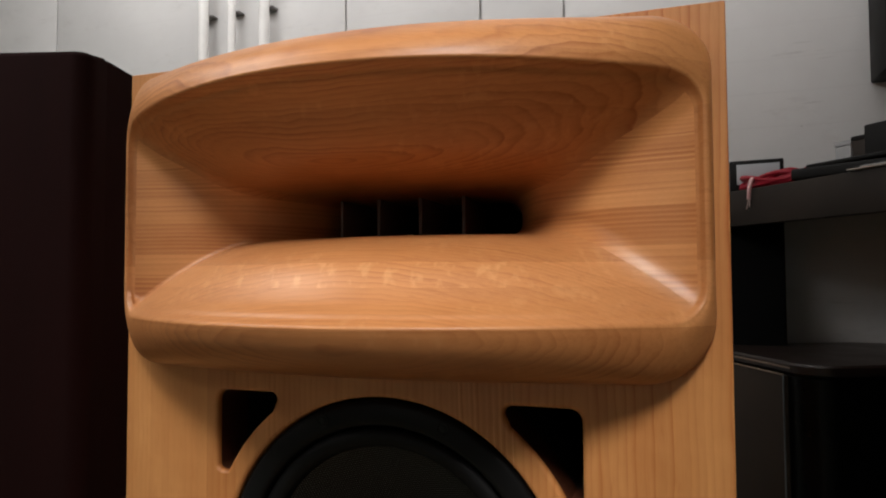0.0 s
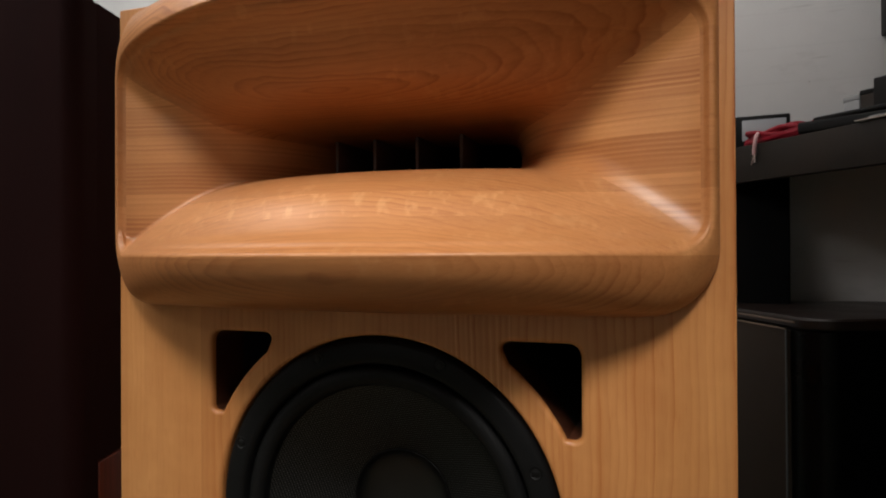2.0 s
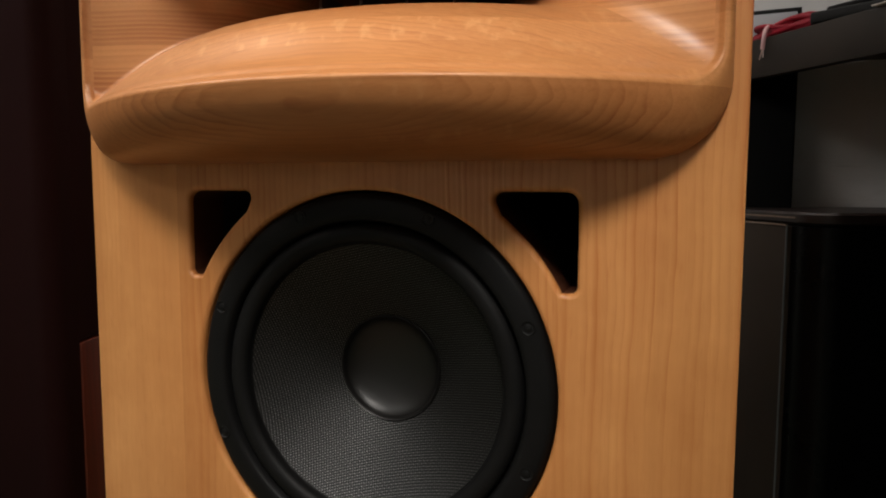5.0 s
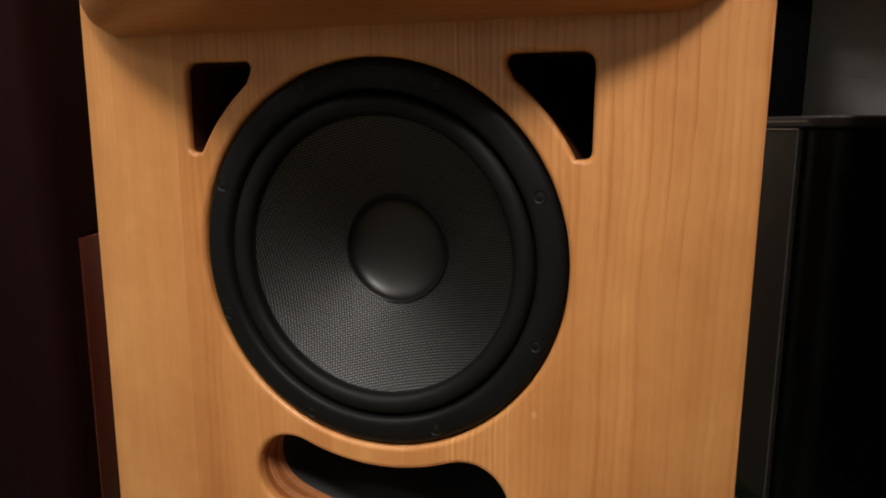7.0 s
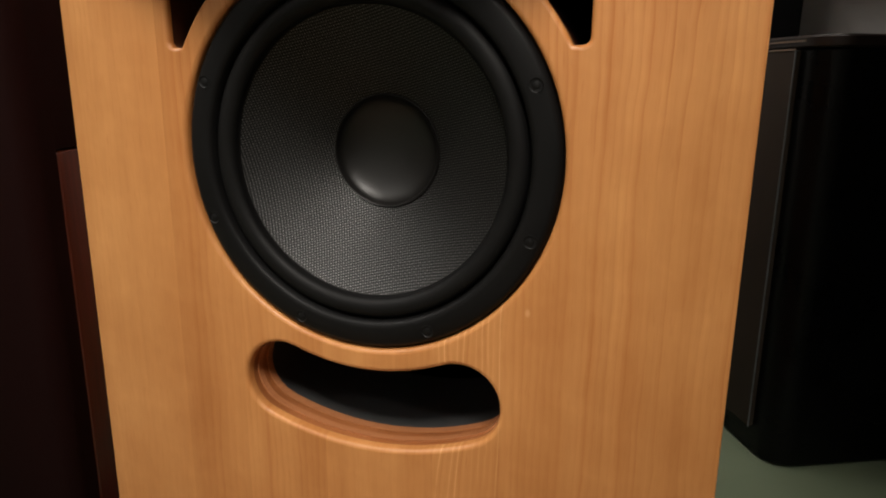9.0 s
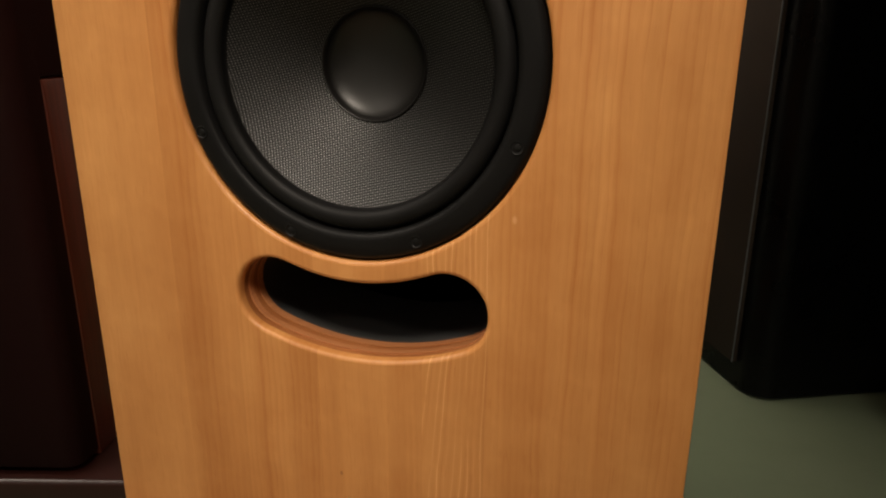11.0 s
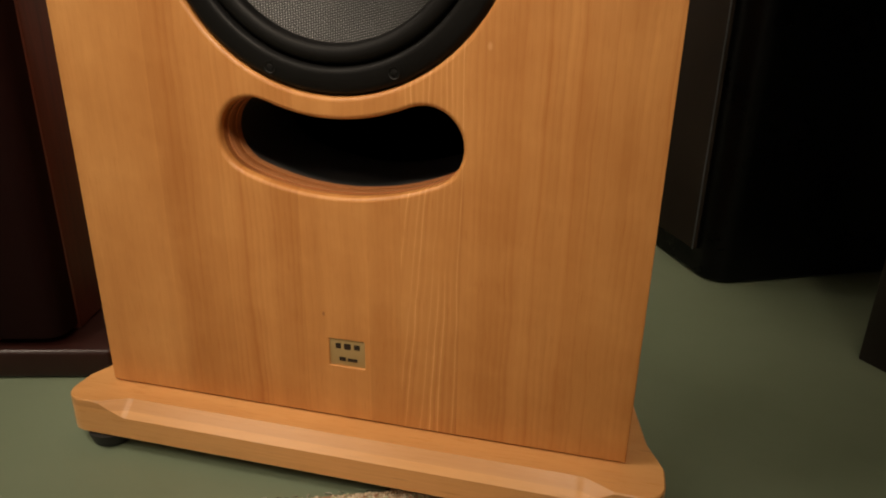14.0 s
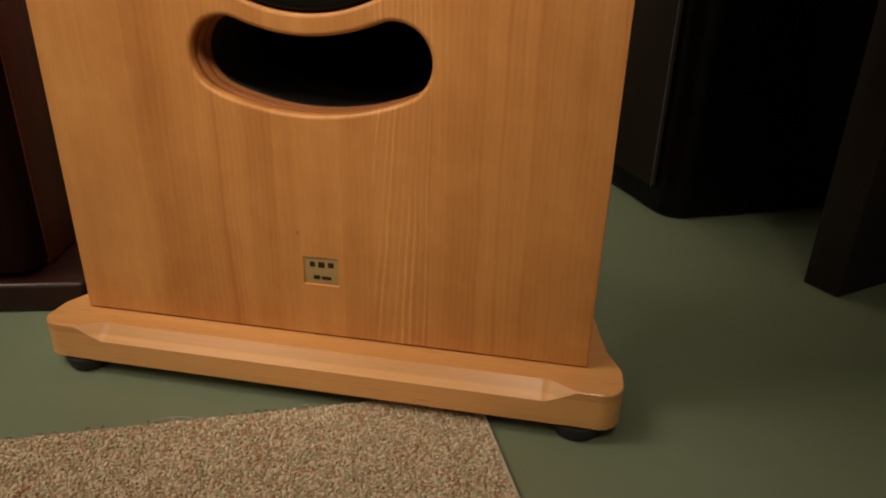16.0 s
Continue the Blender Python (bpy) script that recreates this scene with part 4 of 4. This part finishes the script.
part("edge_strip", box((0.003, 0.340, 0.0030), (-0.0062, 0.225, 0.8280)), strip_tan, black_speaker, "thin tan edge strip")
part("top_plate", corner_block(0.42, 0.46, 0.8155, 0.838, 0.055, -0.004), umber_top, black_speaker, "dark polished top board", 40)


# ---- the high bench and its clutter ----
BX, BY, BTURN, BTOP = 0.43, 1.100, -52.0, 1.213
bench = thing("bench", "high dark wooden bench crowded with cables and gear", "bench", (BX, BY, 0), BTURN)
# only the front edge is known; the rest fills the corner to block light
top = [(0.378, 1.210), (1.147, 0.225), (EAST - 0.012, 0.58), (EAST - 0.012, NORTH - 0.008), (0.486, NORTH - 0.008)]
back_to_bench = pose(BX, BY, 0, 0, 0, BTURN).inverted()
board = loft([[tuple(back_to_bench @ Vector((px, py, z))) for px, py in grown(top, -inset)] for inset, z in ((0.002, BTOP - 0.022), (0.0, BTOP - 0.020), (0.0, BTOP - 0.002), (0.002, BTOP))], cap_start=True, cap_end=True)
part("worktop", board, shelf_face, bench, "dark wooden worktop, its unseen back filled in to block light")
part("apron", box((1.25, 0.025, 0.0845), (0.505, 0.0125, BTOP - 0.0438), 0.002), shelf_face, bench)
part("end_panel", box((0.07, 0.45, 1.1265), (0.712, 0.108, 0.56325), 0.004), dark_brown, bench, "dark red-brown end panel")


def on_bench(name, label, category, s, back, turn=BTURN):
    """A thing that stands on the bench, s along its front edge and that far behind it."""
    m = pose(BX, BY, 0, 0, 0, BTURN) @ Vector((s, back, BTOP))
    return thing(name, label, category, tuple(m), turn)


tablet = on_bench("small_screen", "small pale screen in a dark frame behind red cables", "screen", -0.002, 0.085, -6.0)
part("frame", box((0.122, 0.022, 0.080), (0, 0, 0.0405), 0.004), satin_black, tablet)
part("screen", box((0.096, 0.004, 0.050), (0.004, -0.0115, 0.045), 0.001), screen_pale, tablet)

coil = on_bench("red_cable", "loose coil of red cable with a pale stripped end", "cable", 0.100, 0.022)
rng = random.Random(4)
for k in range(17):
    pts = []
    w, d, lift = rng.uniform(0.055, 0.115), rng.uniform(0.014, 0.034), rng.uniform(0.004, 0.032)
    for j in range(9):
        a = 2 * math.pi * j / 8 + rng.uniform(-0.15, 0.15)
        pts.append((w * math.cos(a) + rng.uniform(-0.006, 0.006), 0.025 + d * math.sin(a), 0.0045 + lift * (0.6 + 0.4 * math.sin(a * 2 + k))))
    tube(pts, 0.0060, cable_red, "strand", coil)
tube([(-0.05, 0.02, 0.02), (-0.035, -0.012, 0.022), (-0.026, -0.030, 0.004), (-0.029, -0.031, -0.028)], 0.0048, cable_pink, "stripped_end", coil, "pale pink insulation")
tube([(-0.029, -0.031, -0.028), (-0.036, -0.032, -0.050)], 0.0014, copper_tip, "wire_tip", coil)
tube([(-0.027, -0.031, -0.028), (-0.026, -0.032, -0.046)], 0.0014, copper_tip, "wire_tip", coil)

card = on_bench("card_slip", "small beige card lying among the cables", "card", 0.150, 0.075)
part("card", box((0.045, 0.03, 0.003), (0, 0, 0.024), 0.0005, turn=Matrix.Rotation(0.25, 4, "Y")), beige_card, card)
part("block", box((0.04, 0.03, 0.020), (0, 0, 0.0105), 0.002), beige_card, card)

device = on_bench("flat_case", "flat black equipment case lying on the bench", "case", 0.262, 0.110, -34.0)
part("case", box((0.27, 0.14, 0.026), (0.02, 0.0, 0.0145), 0.006, 3), satin_black, device)
part("lid", box((0.23, 0.13, 0.010), (0.03, 0.0, 0.0345), 0.004, 2, turn=Matrix.Rotation(-0.05, 4, "Y")), satin_black, device)

box_a = on_bench("small_box", "small light grey cardboard box", "box", 0.106, 0.27)
part("carton", box((0.042, 0.05, 0.104), (0, 0, 0.0525), 0.002), card_grey, box_a)
part("lid", box((0.044, 0.052, 0.012), (0, 0, 0.1105), 0.001), card_grey, box_a)
box_b = on_bench("small_box", "small dark grey box beside a pale one", "box", 0.152, 0.27)
part("carton", box((0.045, 0.05, 0.112), (0, 0, 0.0565), 0.002), shelf_face, box_b)
part("lid", box((0.047, 0.052, 0.010), (0, 0, 0.1175), 0.001), satin_black, box_b)
tall = on_bench("upright_unit", "black upright unit with a matt case", "equipment", 0.236, 0.27)
part("case", box((0.125, 0.08, 0.140), (0, 0, 0.0705), 0.004), satin_black, tall)
part("front_plate", box((0.115, 0.004, 0.060), (0, -0.0415, 0.040), 0.001), dark_brown, tall)
for k, m in enumerate((paper_pale, dark_brown, beige_card)):
    part("slot_card", box((0.012, 0.003, 0.045), (-0.035 + 0.022 * k, -0.0455, 0.036), 0.0005), m, tall)
paper = on_bench("paper_sheet", "pale creased sheet of paper at the bench's edge", "paper", 0.42, 0.03)
part("sheet", box((0.19, 0.075, 0.0025), (0, 0, 0.002), 0.0005), paper_pale, paper)
part("sheet", box((0.17, 0.07, 0.002), (0.015, 0.004, 0.0055), 0.0005, turn=Matrix.Rotation(0.06, 4, "Z")), card_grey, paper)

cupboard = thing("cupboard", "matt black cupboard standing under the bench", "cupboard", (0.452, 1.225, 0))
part("case", box((0.21, 0.12, 1.184), (0, 0, 0.593), 0.003), satin_black, cupboard)
part("door", box((0.20, 0.012, 1.160), (0, -0.067, 0.598), 0.002), void_black, cupboard)

wall_box = thing("wall_box", "black box fixed high on the pale wall", "box", (0.922, 1.225, 1.632))
part("case", box((0.28, 0.148, 0.29), (0, 0, 0.01), 0.004), satin_black, wall_box)
part("front", box((0.262, 0.006, 0.27), (0, -0.077, 0.01), 0.002), void_black, wall_box)

# ---- the rug ----
KX, KY = 0.2074, 0.0144
U, V = Vector((-0.921, -0.390)), Vector((0.390, -0.921))
RUG_W, RUG_L = 1.35, 1.9


def rug_tuft():
    m = Nodes("rug_tuft")
    n = m.node("ShaderNodeNewGeometry")
    r = n.outputs["Random Per Island"]
    second = m.white(m.math("MULTIPLY", r, 917.0))
    colour = m.mix(m.span(r, 0.0, 0.6), (0.40, 0.30, 0.20), (0.58, 0.465, 0.33))
    colour = m.mix(m.span(second, 0.72, 0.8), colour, (0.68, 0.58, 0.44))
    colour = m.mix(m.span(second, 0.16, 0.10), colour, (0.44, 0.25, 0.155))
    third = m.white(m.math("MULTIPLY", r, 389.0))
    colour = m.mix(m.span(third, 0.86, 0.90), colour, (0.40, 0.40, 0.255))
    return m.done(colour, 0.95, specular=0.1)


tuft_wool = rug_tuft()
rug = thing("rug", "beige and brown flecked rug with a frayed edge", "rug")


def rug_at(u, v, z):
    p = Vector((KX, KY)) + U * u + V * v
    return (p.x, p.y, z)


edge = []
wob = random.Random(9)
for (u0, v0), (u1, v1) in (((0, 0), (RUG_W, 0)), ((RUG_W, 0), (RUG_W, RUG_L)), ((RUG_W, RUG_L), (0, RUG_L)), ((0, RUG_L), (0, 0))):
    n = int(math.hypot(u1 - u0, v1 - v0) / 0.006)
    edge += [(u0 + (u1 - u0) * k / n + wob.gauss(0, 0.0006), v0 + (v1 - v0) * k / n + wob.gauss(0, 0.0008) - (0.006 * math.sin(math.pi * min(1.0, k * 0.006 / 0.9)) if v0 == v1 == 0 else 0)) for k in range(n)]
bm = loft([[rug_at(u, v, z) for u, v in edge] for z in (0.0005, 0.0055)], cap_start=True, cap_end=True)
part("backing", bm, pile, rug, "flecked beige backing", 0)
verts, faces = [], []
step = 0.0036
for i in range(int(1.0 / step)):
    for j in range(int(0.42 / step)):
        u, v = i * step + wob.uniform(-0.0016, 0.0016), j * step + wob.uniform(-0.0016, 0.0016)
        if u < -0.001 or v < -0.002 - 0.006 * math.sin(math.pi * min(1.0, max(0, u) / 0.9)):
            continue
        r, h, a = wob.uniform(0.0020, 0.0034), wob.uniform(0.0072, 0.0092), wob.uniform(0, 1.57)
        b = len(verts)
        for k in range(4):
            verts.append(rug_at(u + r * math.cos(a + 1.5708 * k), v + r * math.sin(a + 1.5708 * k), 0.0045))
        du, dv = wob.uniform(-0.0015, 0.0015), wob.uniform(-0.0015, 0.0015)
        for k in range(4):
            verts.append(rug_at(u + du + 0.8 * r * math.cos(a + 1.5708 * k), v + dv + 0.8 * r * math.sin(a + 1.5708 * k), h - 0.001))
        verts.append(rug_at(u + du, v + dv, h))
        for k in range(4):
            n = (k + 1) % 4
            faces.append((b + k, b + n, b + 4 + n, b + 4 + k))
            faces.append((b + 4 + k, b + 4 + n, b + 8))
data = bpy.data.meshes.new("wool_surface")
data.from_pydata(verts, [], faces)
data.materials.append(tuft_wool)
tufts = new("wool_surface", data)
tufts.parent = rug
tagged(tufts, "flecked beige and brown wool tufts", kind="stuff")
tube([rug_at(-0.0015, 0.004, 0.006), rug_at(-0.0015, 0.6, 0.006), rug_at(-0.0015, RUG_L - 0.004, 0.006)], 0.0022, paper_pale, "binding", rug, "pale bound edge", resolution=1)
for k in range(46):
    u = wob.uniform(0.12, 0.75)
    v = -0.002 - 0.006 * math.sin(math.pi * u / 0.9)
    du, out = wob.uniform(-0.012, 0.012), wob.uniform(0.003, 0.010)
    pts = [rug_at(u, v + 0.003, 0.005), rug_at(u + du * 0.4, v - out * 0.6, 0.0045), rug_at(u + du, v - out, 0.001)]
    tube(pts, 0.0005, (paper_pale, dark_brown, beige_card)[k % 3], "loose_thread", rug, resolution=0)
tube([rug_at(0.355, -0.006, 0.004), rug_at(0.375, -0.013, 0.006), rug_at(0.40, -0.013, 0.005), rug_at(0.418, -0.008, 0.002)], 0.0005, paper_pale, "loose_thread", rug, "pale loose thread", resolution=0)
